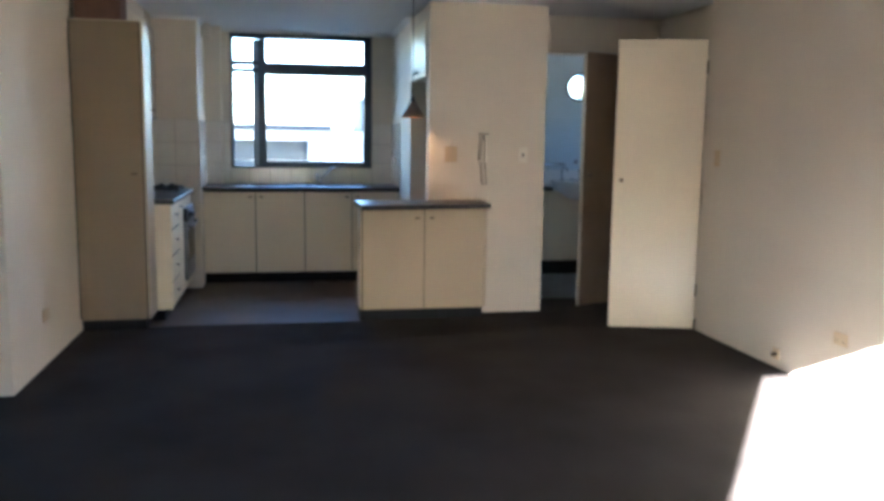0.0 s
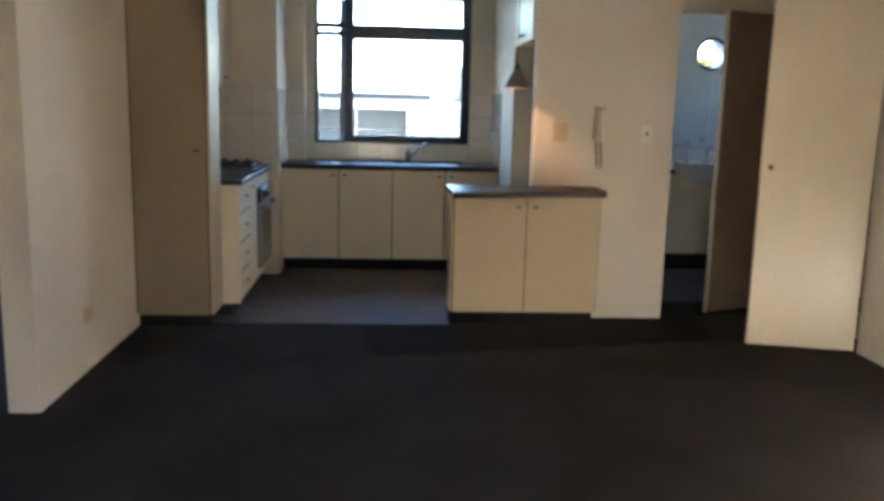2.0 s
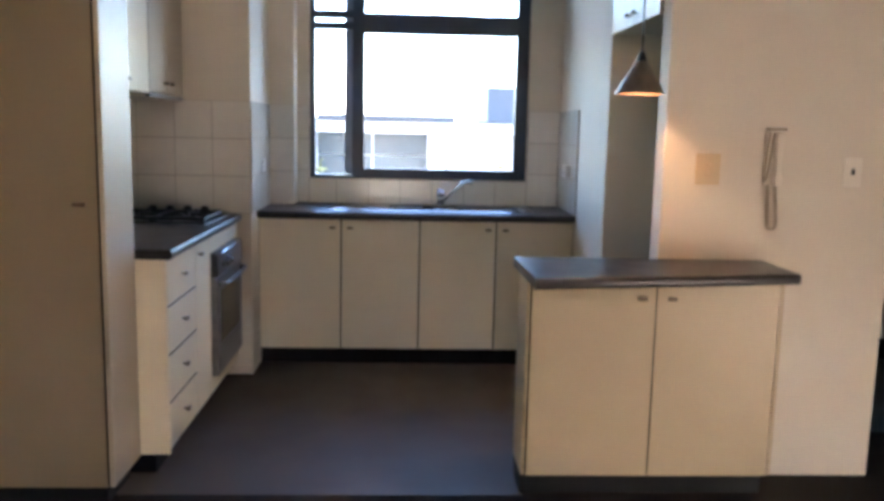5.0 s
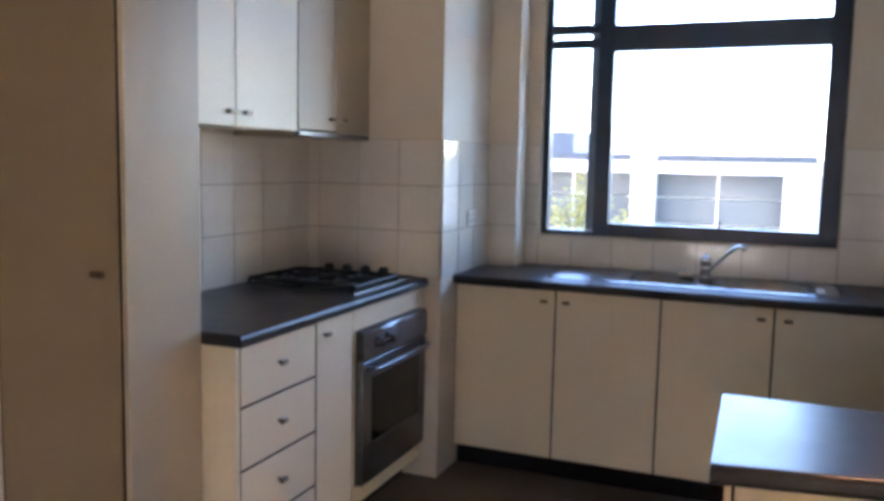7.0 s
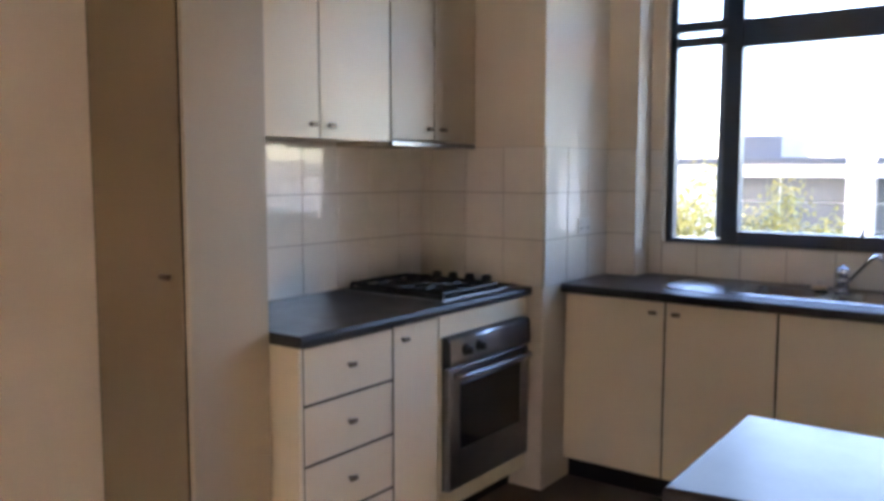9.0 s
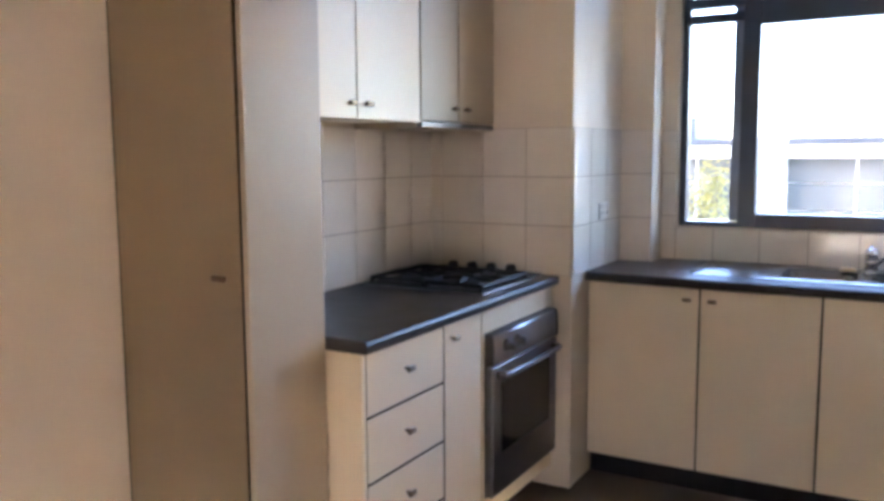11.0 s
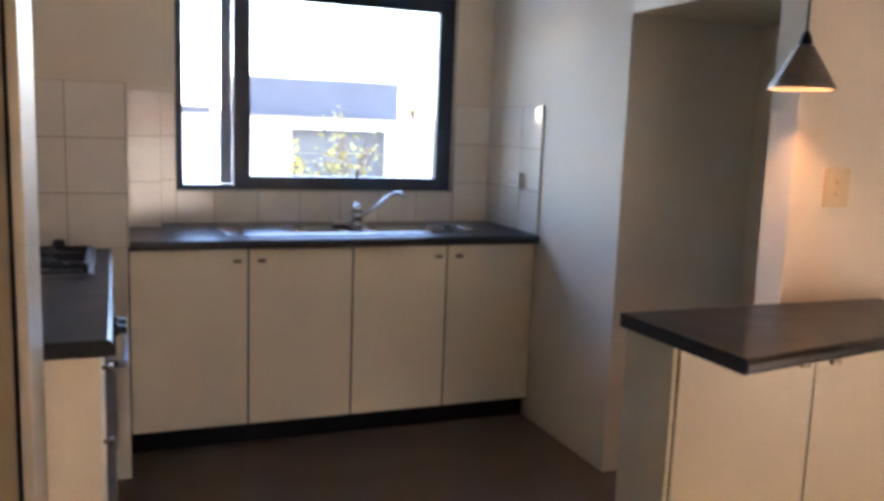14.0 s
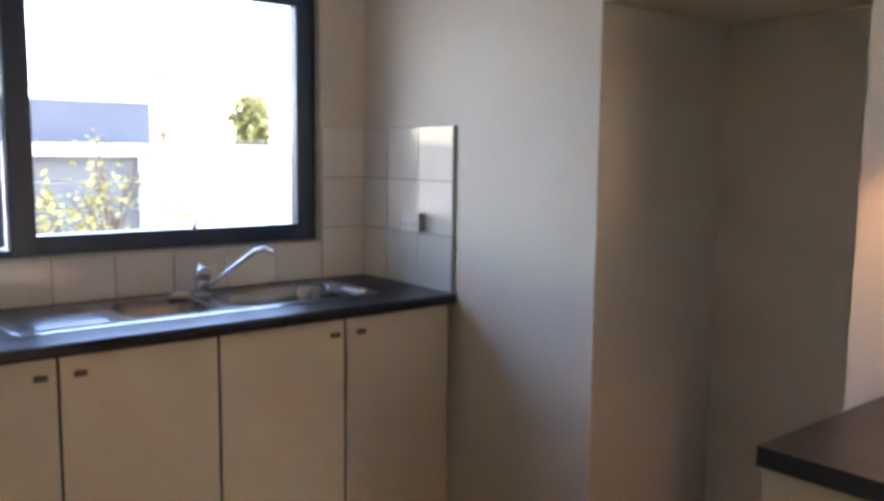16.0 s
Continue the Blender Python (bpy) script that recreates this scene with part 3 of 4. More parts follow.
for x in (-0.995, -0.905, -0.815, -0.725):
    sub("knob", lathe([(0.0, 0.912), (0.026, 0.912), (0.0255, 0.924), (0.022, 0.928), (0.021, 0.942), (0.017, 0.948), (0.009, 0.951), (0.0, 0.952)], 18, Matrix.Translation((x, 7.745, 0))), BLACK, hob, "black control knob", True)

# overhead cabinets and hood
for y0, y1, mid, zb in ((6.472, 7.248, 6.860, 1.515), (7.250, 7.838, 7.530, 1.524)):
    c = tagged(empty("overhead_cabinet", (-1.0, (y0 + y1) / 2, zb)), "white laminate overhead cabinet with two doors", "cabinet", "overhead cabinets over the cooktop bench")
    sub("body", box(-1.157, -0.872, y0, y1, zb + 0.004, 2.268, 0.001, 1), LAMINATE, c)
    # Added dark board; its black stands in for shade in the door gaps.
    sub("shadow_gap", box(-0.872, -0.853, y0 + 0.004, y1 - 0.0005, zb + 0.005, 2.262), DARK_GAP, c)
    for a, b, ky in ((y0 + 0.002, mid - 0.003, mid - 0.045), (mid + 0.003, y1 - 0.005, mid + 0.045)):
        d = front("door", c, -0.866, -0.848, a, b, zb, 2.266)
        knob_on(d, (-0.848, ky, zb + 0.048), 90)
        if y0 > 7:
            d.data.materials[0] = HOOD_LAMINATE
            tagged(d, "darker laminate door")
structure(part("trim", box(-1.157, -0.875, 6.475, 7.838, 2.268, H - 0.001), WALL), "plaster infill above the overhead cabinets", "bulkhead")
hood = tagged(empty("range_hood", (-1.0, 7.545, 1.49)), "slim slide-out stainless range hood under the cabinet", "range hood")
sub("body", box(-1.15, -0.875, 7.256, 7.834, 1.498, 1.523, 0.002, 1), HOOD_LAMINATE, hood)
sub("front_strip", box(-0.873, -0.848, 7.256, 7.834, 1.499, 1.518, 0.004), OVEN_STEEL, hood, "dark steel front strip")

# sink run
xs = [-0.494, -0.026, 0.424, 0.866, 1.314]
for i in (0, 2):
    c = tagged(empty("sink_cabinet", ((xs[i] + xs[i + 2]) / 2, 8.3, 0)), "white laminate base cabinet with two doors", "cabinet", "base cabinets under the sink")
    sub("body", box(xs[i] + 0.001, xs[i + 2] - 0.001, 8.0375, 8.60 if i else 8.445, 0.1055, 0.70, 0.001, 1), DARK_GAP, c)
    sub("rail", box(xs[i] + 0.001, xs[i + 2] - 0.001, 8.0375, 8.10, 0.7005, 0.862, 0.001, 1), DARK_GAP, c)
    sub("kickboard", box(xs[i], xs[i + 2], 8.09, 8.44, 0.0, 0.105), KICK, c, "black kickboard")
    for j, k in ((i, xs[i + 1] - 0.048), (i + 1, xs[i + 1] + 0.052)):
        d = front("door", c, xs[j] + 0.004, xs[j + 1] - 0.004, 8.032, 8.052, 0.104, 0.858)
        knob_on(d, (k, 8.032, 0.813), 0)
bench = tagged(empty("benchtop", (0.4, 8.3, 0.864)), "charcoal laminate benchtop with rolled edge and sink cutout", "benchtop")
sub("edge_strip", extrude_x(nosed(7.996, 8.03, 0.864, 0.902), -0.496, 1.316), BENCH, bench)
for x0, x1, y0, y1 in ((-0.496, 1.316, 8.03, 8.15), (-0.496, -0.09, 8.15, 8.448), (-0.343, -0.09, 8.448, 8.603), (1.09, 1.316, 8.15, 8.603), (-0.09, 1.09, 8.545, 8.603)):
    sub("slab", box(x0, x1, y0, y1, 0.864, 0.902), BENCH, bench)



def rounded_box_distance(x, y, cx, cy, hx, hy, r):
    dx, dy = abs(x - cx) - hx + r, abs(y - cy) - hy + r
    return math.hypot(max(dx, 0), max(dy, 0)) + min(max(dx, dy), 0) - r


def sink_height(x, y):
    z = 0.9045
    for cx, cy, hx, hy, r, deep in ((0.375, 8.345, 0.145, 0.135, 0.07, 0.11), (0.80, 8.345, 0.235, 0.155, 0.11, 0.15)):
        d = rounded_box_distance(x, y, cx, cy, hx, hy, r)
        if d < 0:
            s = min(1.0, -d / 0.035)
            z -= deep * s * s * (3 - 2 * s)
    d = rounded_box_distance(x, y, 0.05, 8.345, 0.135, 0.15, 0.05)
    if d < 0:
        z += min(1.0, -d / 0.02) * (0.0014 * math.sin((y - 8.2) * 2 * math.pi / 0.036) - 0.003)
    edge = rounded_box_distance(x, y, 0.50, 8.345, 0.605, 0.205, 0.07)
    z += 0.004 * max(0.0, 1 - abs(edge + 0.012) / 0.012)
    return z


sink = tagged(empty("kitchen_sink", (0.5, 8.345, 0.9)), "stainless one-and-a-half bowl sink with drainer", "sink")
bm = bmesh.new()
NX, NY = 202, 70
grid = {}
for i in range(NX + 1):
    for j in range(NY + 1):
        x, y = -0.108 + 1.216 * i / NX, 8.138 + 0.414 * j / NY
        if rounded_box_distance(x, y, 0.50, 8.345, 0.608, 0.208, 0.07) <= 0.002:
            grid[i, j] = bm.verts.new((x, y, sink_height(x, y)))
for i in range(NX):
    for j in range(NY):
        q = [grid.get(k) for k in ((i, j), (i + 1, j), (i + 1, j + 1), (i, j + 1))]
        if all(q):
            bm.faces.new(q)
sub("bowl_sheet", bm, SINK_STEEL, sink, "", True)
for cx, z in ((0.375, 0.796), (0.80, 0.756)):
    sub("drain", lathe([(0.0, z + 0.001), (0.02, z + 0.001), (0.034, z + 0.004), (0.036, z), (0.0, z)], 20, Matrix.Translation((cx, 8.345, 0))), CHROME, sink, "chrome drain", True)
tap = tagged(empty("mixer_tap", (0.56, 8.47, 0.905)), "chrome single-lever mixer tap with angled spout", "tap")
AT = Matrix.Translation((0.56, 8.47, 0))
sub("base", lathe([(0.0, 0.904), (0.032, 0.904), (0.032, 0.911), (0.026, 0.917), (0.0, 0.917)], 20, AT), CHROME, tap, "", True)
sub("body", lathe([(0.0, 0.915), (0.0255, 0.915), (0.0255, 0.960), (0.024, 0.963), (0.0, 0.963)], 20, AT), CHROME, tap, "", True)
sub("cartridge_cap", lathe([(0.0, 0.964), (0.026, 0.964), (0.026, 0.992), (0.021, 1.004), (0.0, 1.008)], 20, AT), CHROME, tap, "", True)
spout_path = [(0.568, 8.458, 0.931), (0.590, 8.436, 0.957), (0.640, 8.384, 1.012), (0.682, 8.340, 1.058), (0.696, 8.325, 1.069), (0.712, 8.309, 1.075), (0.730, 8.290, 1.075)]
sub("spout", tube(spout_path, 0.0078, 10), CHROME, tap, "", True)
sub("aerator", lathe([(0.0, 0.0), (0.0095, 0.0), (0.0095, 0.014), (0.0, 0.014)], 14, pose(0.732, 8.288, 1.060)), CHROME, tap, "", True)
sub("lever", tube([(0.56, 8.47, 1.000), (0.558, 8.492, 1.010), (0.556, 8.52, 1.014)], 0.006, 8), CHROME, tap, "", True)
plug = tagged(empty("sink_plug", (0.475, 8.46, 0.907)), "cream rubber sink plug lying on the sink rim", "plug")
sub("disc", lathe([(0.0, 0.912), (0.032, 0.912), (0.034, 0.918), (0.024, 0.925), (0.010, 0.927), (0.0, 0.927)], 18, Matrix.Translation((0.475, 8.46, 0))), PLASTIC, plug, "", True)
sub("stopper", lathe([(0.0, 0.905), (0.024, 0.905), (0.028, 0.913), (0.0, 0.913)], 18, Matrix.Translation((0.475, 8.46, 0))), BLACK, plug, "black rubber stopper", True)
sub("ring", tube([(0.475 + 0.008 * math.cos(q * math.pi / 6), 8.46, 0.933 + 0.008 * math.sin(q * math.pi / 6)) for q in range(13)], 0.0015, 5), CHROME, plug, "small chrome ring", True)

# Small flat white block at the right end of the sink.
tagged(part("sponge", box(1.018, 1.052, 8.190, 8.300, 0.9062, 0.918, 0.004), PORCELAIN), "flat white block on the sink rim", "sponge")

# peninsula: straight doors under a top whose front edge runs askew
pen = tagged(empty("peninsula_cabinet", (1.26, 6.38, 0)), "cream laminate peninsula cabinet with two doors", "cabinet")
PF = 6.272
sub("body", box(0.800, 1.724, PF + 0.005, 6.486, 0.0985, 0.855, 0.001, 1), DARK_GAP, pen)
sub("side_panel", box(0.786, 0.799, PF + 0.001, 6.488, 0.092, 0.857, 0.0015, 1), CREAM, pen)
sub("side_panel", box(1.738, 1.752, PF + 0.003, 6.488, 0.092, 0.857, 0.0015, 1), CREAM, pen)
sub("kickboard", box(0.792, 1.735, PF + 0.050, 6.486, 0.0, 0.098), KICK, pen, "black kickboard")
for a, b, k in ((0.8065, 1.267, 1.212), (1.273, 1.732, 1.322)):
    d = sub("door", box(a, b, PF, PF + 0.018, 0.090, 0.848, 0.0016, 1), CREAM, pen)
    knob_on(d, (k, PF, 0.780), 0)
bench = tagged(empty("benchtop", (1.25, 6.3, 0.857)), "charcoal laminate breakfast bar top with rolled edge", "benchtop")
bm = extrude_x(nosed(5.990, 6.022, 0.857, 0.895), 0.772, 1.748)
for v in bm.verts:
    v.co.y += (v.co.x - 0.757) * 0.165
sub("edge_strip", bm, BENCH, bench)
bm = box(0.772, 1.748, 6.022, 6.488, 0.857, 0.895)
for v in bm.verts:
    if v.co.y < 6.2:
        v.co.y += (v.co.x - 0.757) * 0.165
    elif v.co.x < 1.0:
        v.co.x -= 0.010
sub("slab", bm, BENCH, bench)

# fridge alcove cabinet
c = tagged(empty("overhead_cabinet", (1.6, 6.98, 1.846)), "white laminate cabinet above the fridge alcove", "cabinet")
sub("body", box(1.336, 1.948, 6.604, 7.353, 1.848, 2.27, 0.001, 1), LAMINATE, c)
for a, b, k in ((6.604, 6.978, 6.93), (6.981, 7.353, 7.03)):
    d = front("door", c, 1.316, 1.334, a, b, 1.846, 2.268)
    knob_on(d, (1.316, k, 1.894), -90)
structure(part("trim", box(1.34, 1.948, 6.604, 7.353, 2.27, H - 0.001), WALL), "plaster infill above the alcove cabinet", "bulkhead")

# pendant lamp
LX, LY, LZ = 1.180, 6.333, 1.522
lamp = tagged(empty("pendant_lamp", (LX, LY, LZ)), "ribbed metal cone pendant lamp, lit, on a black cord", "lamp")
prof = []
for i in range(13):
    z0, r0 = LZ + 0.118 * i / 13, 0.088 - 0.070 * i / 13
    prof += [(r0 - 0.0028, z0), (r0 + 0.0016, z0 + 0.0022), (r0 + 0.0010, z0 + 0.0050), (r0 - 0.0042, z0 + 0.0078)]
sub("shade", lathe(prof, 40, Matrix.Translation((LX, LY, 0))), SHADE, lamp, "ribbed pewter cone shade")
sub("lining", lathe([(r - 0.0045, z) for r, z in prof[::4]] , 40, Matrix.Translation((LX, LY, 0))), LINING, lamp, "peach inner lining of the shade", True)
sub("rim", lathe([(0.0825, LZ), (0.089, LZ), (0.089, LZ + 0.004), (0.0825, LZ + 0.004), (0.0825, LZ)], 40, Matrix.Translation((LX, LY, 0))), SHADE, lamp, "rolled metal rim")
sub("cap", lathe([(0.0, LZ + 0.155), (0.007, LZ + 0.153), (0.013, LZ + 0.14), (0.019, LZ + 0.118), (0.019, LZ + 0.110), (0.0, LZ + 0.110)], 18, Matrix.Translation((LX, LY, 0))), BLACK, lamp, "black lamp holder cap", True)
sub("cord", tube([(LX, LY, LZ + 0.15), (LX, LY, H)], 0.0035, 8), BLACK, lamp, "black cord")
sub("bulb", lathe([(0.0, LZ + 0.078), (0.010, LZ + 0.081), (0.014, LZ + 0.090), (0.012, LZ + 0.102), (0.007, LZ + 0.112), (0.0, LZ + 0.112)], 16, Matrix.Translation((LX, LY, 0))), BULB, lamp, "glowing warm bulb", True)
bulb = new("bulb_light", bpy.data.lights.new("bulb_light", "POINT"))
bulb.data.energy, bulb.data.color, bulb.data.shadow_soft_size = LAMP_WATTS, (1.0, 0.55, 0.24), 0.012
bulb.location = (LX, LY, LZ + 0.068)

# wall fittings


def plate(name, m, w, h, label, category, kind_of, mat=None):
    """A switch or socket plate; m puts its back on the wall, front facing its -y."""
    thing = tagged(empty(name), label, category)
    thing.matrix_world = m
    part("plate", box(-w / 2, w / 2, -0.009, 0.0, -h / 2, h / 2, 0.003), mat or PLASTIC, thing)
    if kind_of == "switch":
        thing.children[0].data.materials[0] = SWITCH
        part("rocker", box(-0.007, 0.007, -0.013, -0.009, -0.012, 0.012, 0.001, 1), BLACK, thing)
    if kind_of == "double":
        for dz in (0.018, -0.018):
            part("button", lathe([(0.0, 0.0), (0.010, 0.0), (0.0092, 0.0025), (0.0, 0.003)], 16, pose(0, -0.009, dz, 90)), PLASTIC, thing, "", True)
    if kind_of == "socket":
        for dx in (-0.032, 0.032):
            part("rocker", box(dx - 0.006, dx + 0.006, -0.013, -0.009, 0.014, 0.028, 0.001, 1), mat or PLASTIC, thing)
            for a in (-0.008, 0.008):
                part("slot", box(dx + a - 0.0015, dx + a + 0.0015, -0.0102, -0.009, -0.016, -0.004), BLACK, thing)
    return thing


plate("power_outlet", pose(1.505, 6.49, 1.25), 0.098, 0.122, "ivory wall socket plate above the breakfast bar", "socket", "double")
plate("light_switch", pose(2.08, 6.49, 1.25), 0.072, 0.116, "white wall light switch with a dark rocker", "switch", "switch")
plate("light_switch", pose(3.2, 5.515, 1.26, 0, 0, -90), 0.072, 0.116, "ivory light switch beside the open door", "switch", "plain")
plate("power_outlet", pose(-1.16, 5.35, 0.30, 0, 0, 90), 0.116, 0.072, "cream wall socket low on the wall", "socket", "plain")
plate("power_outlet", pose(3.2, 4.09, 0.32, 0, 0, -90), 0.116, 0.072, "cream wall socket low on the wall", "socket", "socket")
plate("power_outlet", pose(-0.494, 8.20, 1.15, 0, 0, 90), 0.116, 0.072, "white wall socket on the tiled nib", "socket", "socket", SOCKET)
plate("power_outlet", pose(1.288, 8.235, 1.15, 0, 0, -90), 0.116, 0.072, "white wall socket on the splashback tiles", "socket", "socket", SOCKET)
part("mounting_box", box(-0.055, 0.055, -0.002, 0.0225, -0.033, 0.033, 0.002, 1), SOCKET, bpy.context.scene.objects["power_outlet.004"])
outlet = tagged(empty("aerial_outlet", (3.2, 4.67, 0.09)), "small aerial outlet with a stub near the floor", "socket")
sub("plate", box(3.19, 3.2, 4.635, 4.705, 0.055, 0.125, 0.003), PLASTIC, outlet)
sub("stub", lathe([(0.0, 0.0), (0.012, 0.0), (0.012, 0.03), (0.006, 0.034), (0.0, 0.034)], 12, pose(3.19, 4.66, 0.09, 0, -90, 0)), BRONZE, outlet, "metal aerial stub")

# intercom handset
phone = tagged(empty("intercom_phone", (1.76, 6.49, 1.22)), "ivory wall intercom handset with a hanging cord", "intercom")
IX = 1.757
sub("base", box(IX - 0.030, IX + 0.030, 6.476, 6.490, 1.19, 1.405, 0.005), PHONE, phone)
sub("hook", box(IX - 0.036, IX + 0.036, 6.448, 6.478, 1.402, 1.414, 0.005), CORD, phone, "grey-brown hook at the top")
bm = bmesh.new()
add_box(bm, IX + 0.002, IX + 0.028, 6.452, 6.468, 1.215, 1.390, 0.007)
add_box(bm, IX - 0.004, IX + 0.030, 6.446, 6.475, 1.352, 1.396, 0.009)
add_box(bm, IX - 0.002, IX + 0.030, 6.446, 6.475, 1.190, 1.236, 0.009)
sub("handset", bm, PHONE, phone)
sub("cord", tube([(IX - 0.008, 6.458, 1.395), (IX - 0.014, 6.457, 1.36), (IX - 0.022, 6.457, 1.28), (IX - 0.030, 6.459, 1.215), (IX - 0.036, 6.460, 1.205), (IX - 0.040, 6.460, 1.22), (IX - 0.036, 6.459, 1.29), (IX - 0.030, 6.458, 1.37), (IX - 0.026, 6.458, 1.397)], 0.0042, 6), CORD, phone, "grey-brown cord")
coil = []
for i in range(241):
    s0 = i / 240
    if s0 < 0.44:
        c0 = Vector((IX - 0.016 + 0.020 * s0, 6.473, 1.195 - 0.155 * s0 / 0.44))
    elif s0 < 0.56:
        a0 = math.pi * (s0 - 0.44) / 0.12
        c0 = Vector((IX + 0.010 - 0.0175 * math.cos(a0), 6.473, 1.04 - 0.020 * math.sin(a0)))
    else:
        c0 = Vector((IX + 0.0275 - 0.014 * (s0 - 0.56) / 0.44, 6.473, 1.04 + 0.155 * (s0 - 0.56) / 0.44))
    coil.append(c0 + Vector((0.0065 * math.cos(i * 0.9), 0.0065 * math.sin(i * 0.9), 0)))
sub("coiled_cord", tube(coil, 0.0026, 5), CORD, phone, "grey-brown coiled cord")

# doors
def leaf(name, hinge, width, height, rz, mat, label, thick=0.035):
    thing = tagged(empty(name), label, "door", kind="structure")
    thing.matrix_world = pose(hinge[0], hinge[1], 0, 0, 0, rz)
    part("door_leaf", box(-width, 0, 0, thick, 0.008, height, 0.002, 1), mat, thing)
    for z in (0.25, 1.85):
        part("hinge", lathe([(0.0, z), (0.007, z), (0.007, z + 0.09), (0.0, z + 0.09)], 8, Matrix.Translation((0.004, -0.004, 0))), BRONZE, thing, "small metal hinge")
    for s, y in ((-1, 0), (1, thick)):
        k = lathe([(0.0, 0.0), (0.012, 0.0), (0.008, 0.008), (0.008, 0.02), (0.016, 0.028), (0.014, 0.04), (0.0, 0.044)], 14, pose(-width + 0.05, y, 1.09, 90 if s < 0 else -90))
        part("door_knob", k, BRONZE, thing, "small dark door knob", True)
    return thing


leaf("door_1", (3.185, 5.705), 0.622, 2.082, -13.5, DOOR_WHITE, "cream painted flush door standing open")
bath_door = leaf("door_2", (3.34, 6.945), 0.78, 2.072, 25.0, DOOR_BROWN, "brown varnished bathroom door standing half open")

part("edge_strip", box(-0.783, -0.7805, 0.001, 0.034, 0.009, 2.071), DOOR_WHITE, bath_door, "cream painted door edge")

# bathroom
vanity = tagged(empty("vanity_cabinet", (3.1, 8.4, 0)), "white bathroom vanity with dark top and knobs", "vanity")
sub("body", box(2.262, 4.098, 8.22, 8.60, 0.15, 0.86, 0.002, 1), LAMINATE, vanity)
sub("kickboard", box(2.262, 4.098, 8.27, 8.60, 0.0, 0.15), KICK, vanity, "black kickboard")
sub("top", box(2.262, 2.90, 8.19, 8.60, 0.862, 0.90, 0.006), BENCH, vanity, "dark laminate vanity top")
sub("splashback", box(2.90, 3.70, 8.57, 8.604, 0.862, 1.06, 0.002, 1), PORCELAIN, vanity)
for x0, x1, k in ((2.76, 3.327, 3.29), (3.333, 3.90, 3.37)):
    d = sub("door", box(x0, x1, 8.204, 8.2195, 0.165, 0.735, 0.0016, 1), LAMINATE, vanity)
    sub2("knob", knob_mesh((k, 8.204, 0.66), 0, 0.028), BRONZE, d, "small dark knob", True)
basin = tagged(empty("wash_basin", (3.2, 8.25, 0.80)), "white semi-recessed porcelain wash basin", "basin")
sub("bowl", lathe([(0.0, -0.14), (0.12, -0.12), (0.22, -0.04), (0.26, 0.05), (0.265, 0.065), (0.25, 0.065), (0.20, 0.0), (0.10, -0.06), (0.0, -0.07)], 32, pose(3.19, 8.26, 0.90) @ Matrix.Diagonal((1.05, 0.9, 1, 1))), PORCELAIN, basin, "", True)
for x in (3.08, 3.27):
    t = tagged(empty("basin_tap", (x, 8.46, 0.95)), "chrome gooseneck basin tap", "tap")
    sub("spout", tube([(x, 8.46, 0.95), (x, 8.46, 1.06)] + curve_points((x, 8.46, 1.06), (x, 8.42, 1.14), (x + 0.03, 8.36, 1.06), 8), 0.010, 8), CHROME, t, "", True)
    sub("base", lathe([(0.0, 0.90), (0.02, 0.90), (0.02, 0.96), (0.0, 0.965)], 12, Matrix.Translation((x, 8.46, 0))), CHROME, t, "", True)
for x in (3.10, 3.20, 3.31):
    h = tagged(empty("tap_handle", (x, 8.50, 0.90)), "small chrome basin tap handle", "tap", "basin tap handles")
    sub("stem", lathe([(0.0, 0.90), (0.018, 0.90), (0.014, 0.915), (0.009, 0.93), (0.009, 0.965), (0.0, 0.965)], 12, Matrix.Translation((x, 8.50, 0))), CHROME, h, "", True)
    sub("lever", tube([(x - 0.026, 8.50, 0.968), (x + 0.026, 8.50, 0.968)], 0.006, 8), CHROME, h, "", True)
shower = tagged(empty("shower", (3.36, 8.6, 1.75)), "wall shower with hose, rose and two taps", "shower")
sub("arm", tube([(3.50, 8.60, 1.94), (3.44, 8.52, 1.93), (3.39, 8.46, 1.86), (3.36, 8.45, 1.78)], 0.012, 8), BRONZE, shower, "", True)
sub("rose", lathe([(0.0, 0.0), (0.03, 0.0), (0.025, 0.03), (0.01, 0.045), (0.0, 0.045)], 16, pose(3.355, 8.45, 1.745)), BRONZE, shower, "", True)
sub("screen_edge", box(3.320, 3.331, 8.5985, 8.603, 1.06, 2.0), PORCELAIN, shower, "pale vertical screen edge")
for x in (3.277, 3.441):
    sub("tap_handle", lathe([(0.0, 0.0), (0.028, 0.0), (0.024, 0.03), (0.0, 0.04)], 12, pose(x, 8.604, 1.146, 90)), CHROME, shower, "", True)
towel = tagged(empty("towel_rail", (2.9, 8.57, 1.12)), "chrome towel rail on the bathroom wall", "towel rail")
sub("rail", tube([(2.5, 8.55, 1.12), (3.14, 8.55, 1.12)], 0.009, 8), CHROME, towel, "", True)
for x in (2.52, 3.12):
    sub("bracket", lathe([(0.0, 0.0), (0.022, 0.0), (0.018, 0.012), (0.009, 0.02), (0.009, 0.05), (0.0, 0.05)], 12, pose(x, 8.604, 1.12, 90)), CHROME, towel, "", True)

structure(part("trim", box(2.262, 4.098, 8.575, 8.603, 2.235, 2.262, 0.004), PORCELAIN), "white trim strip high on the bathroom wall", "trim")

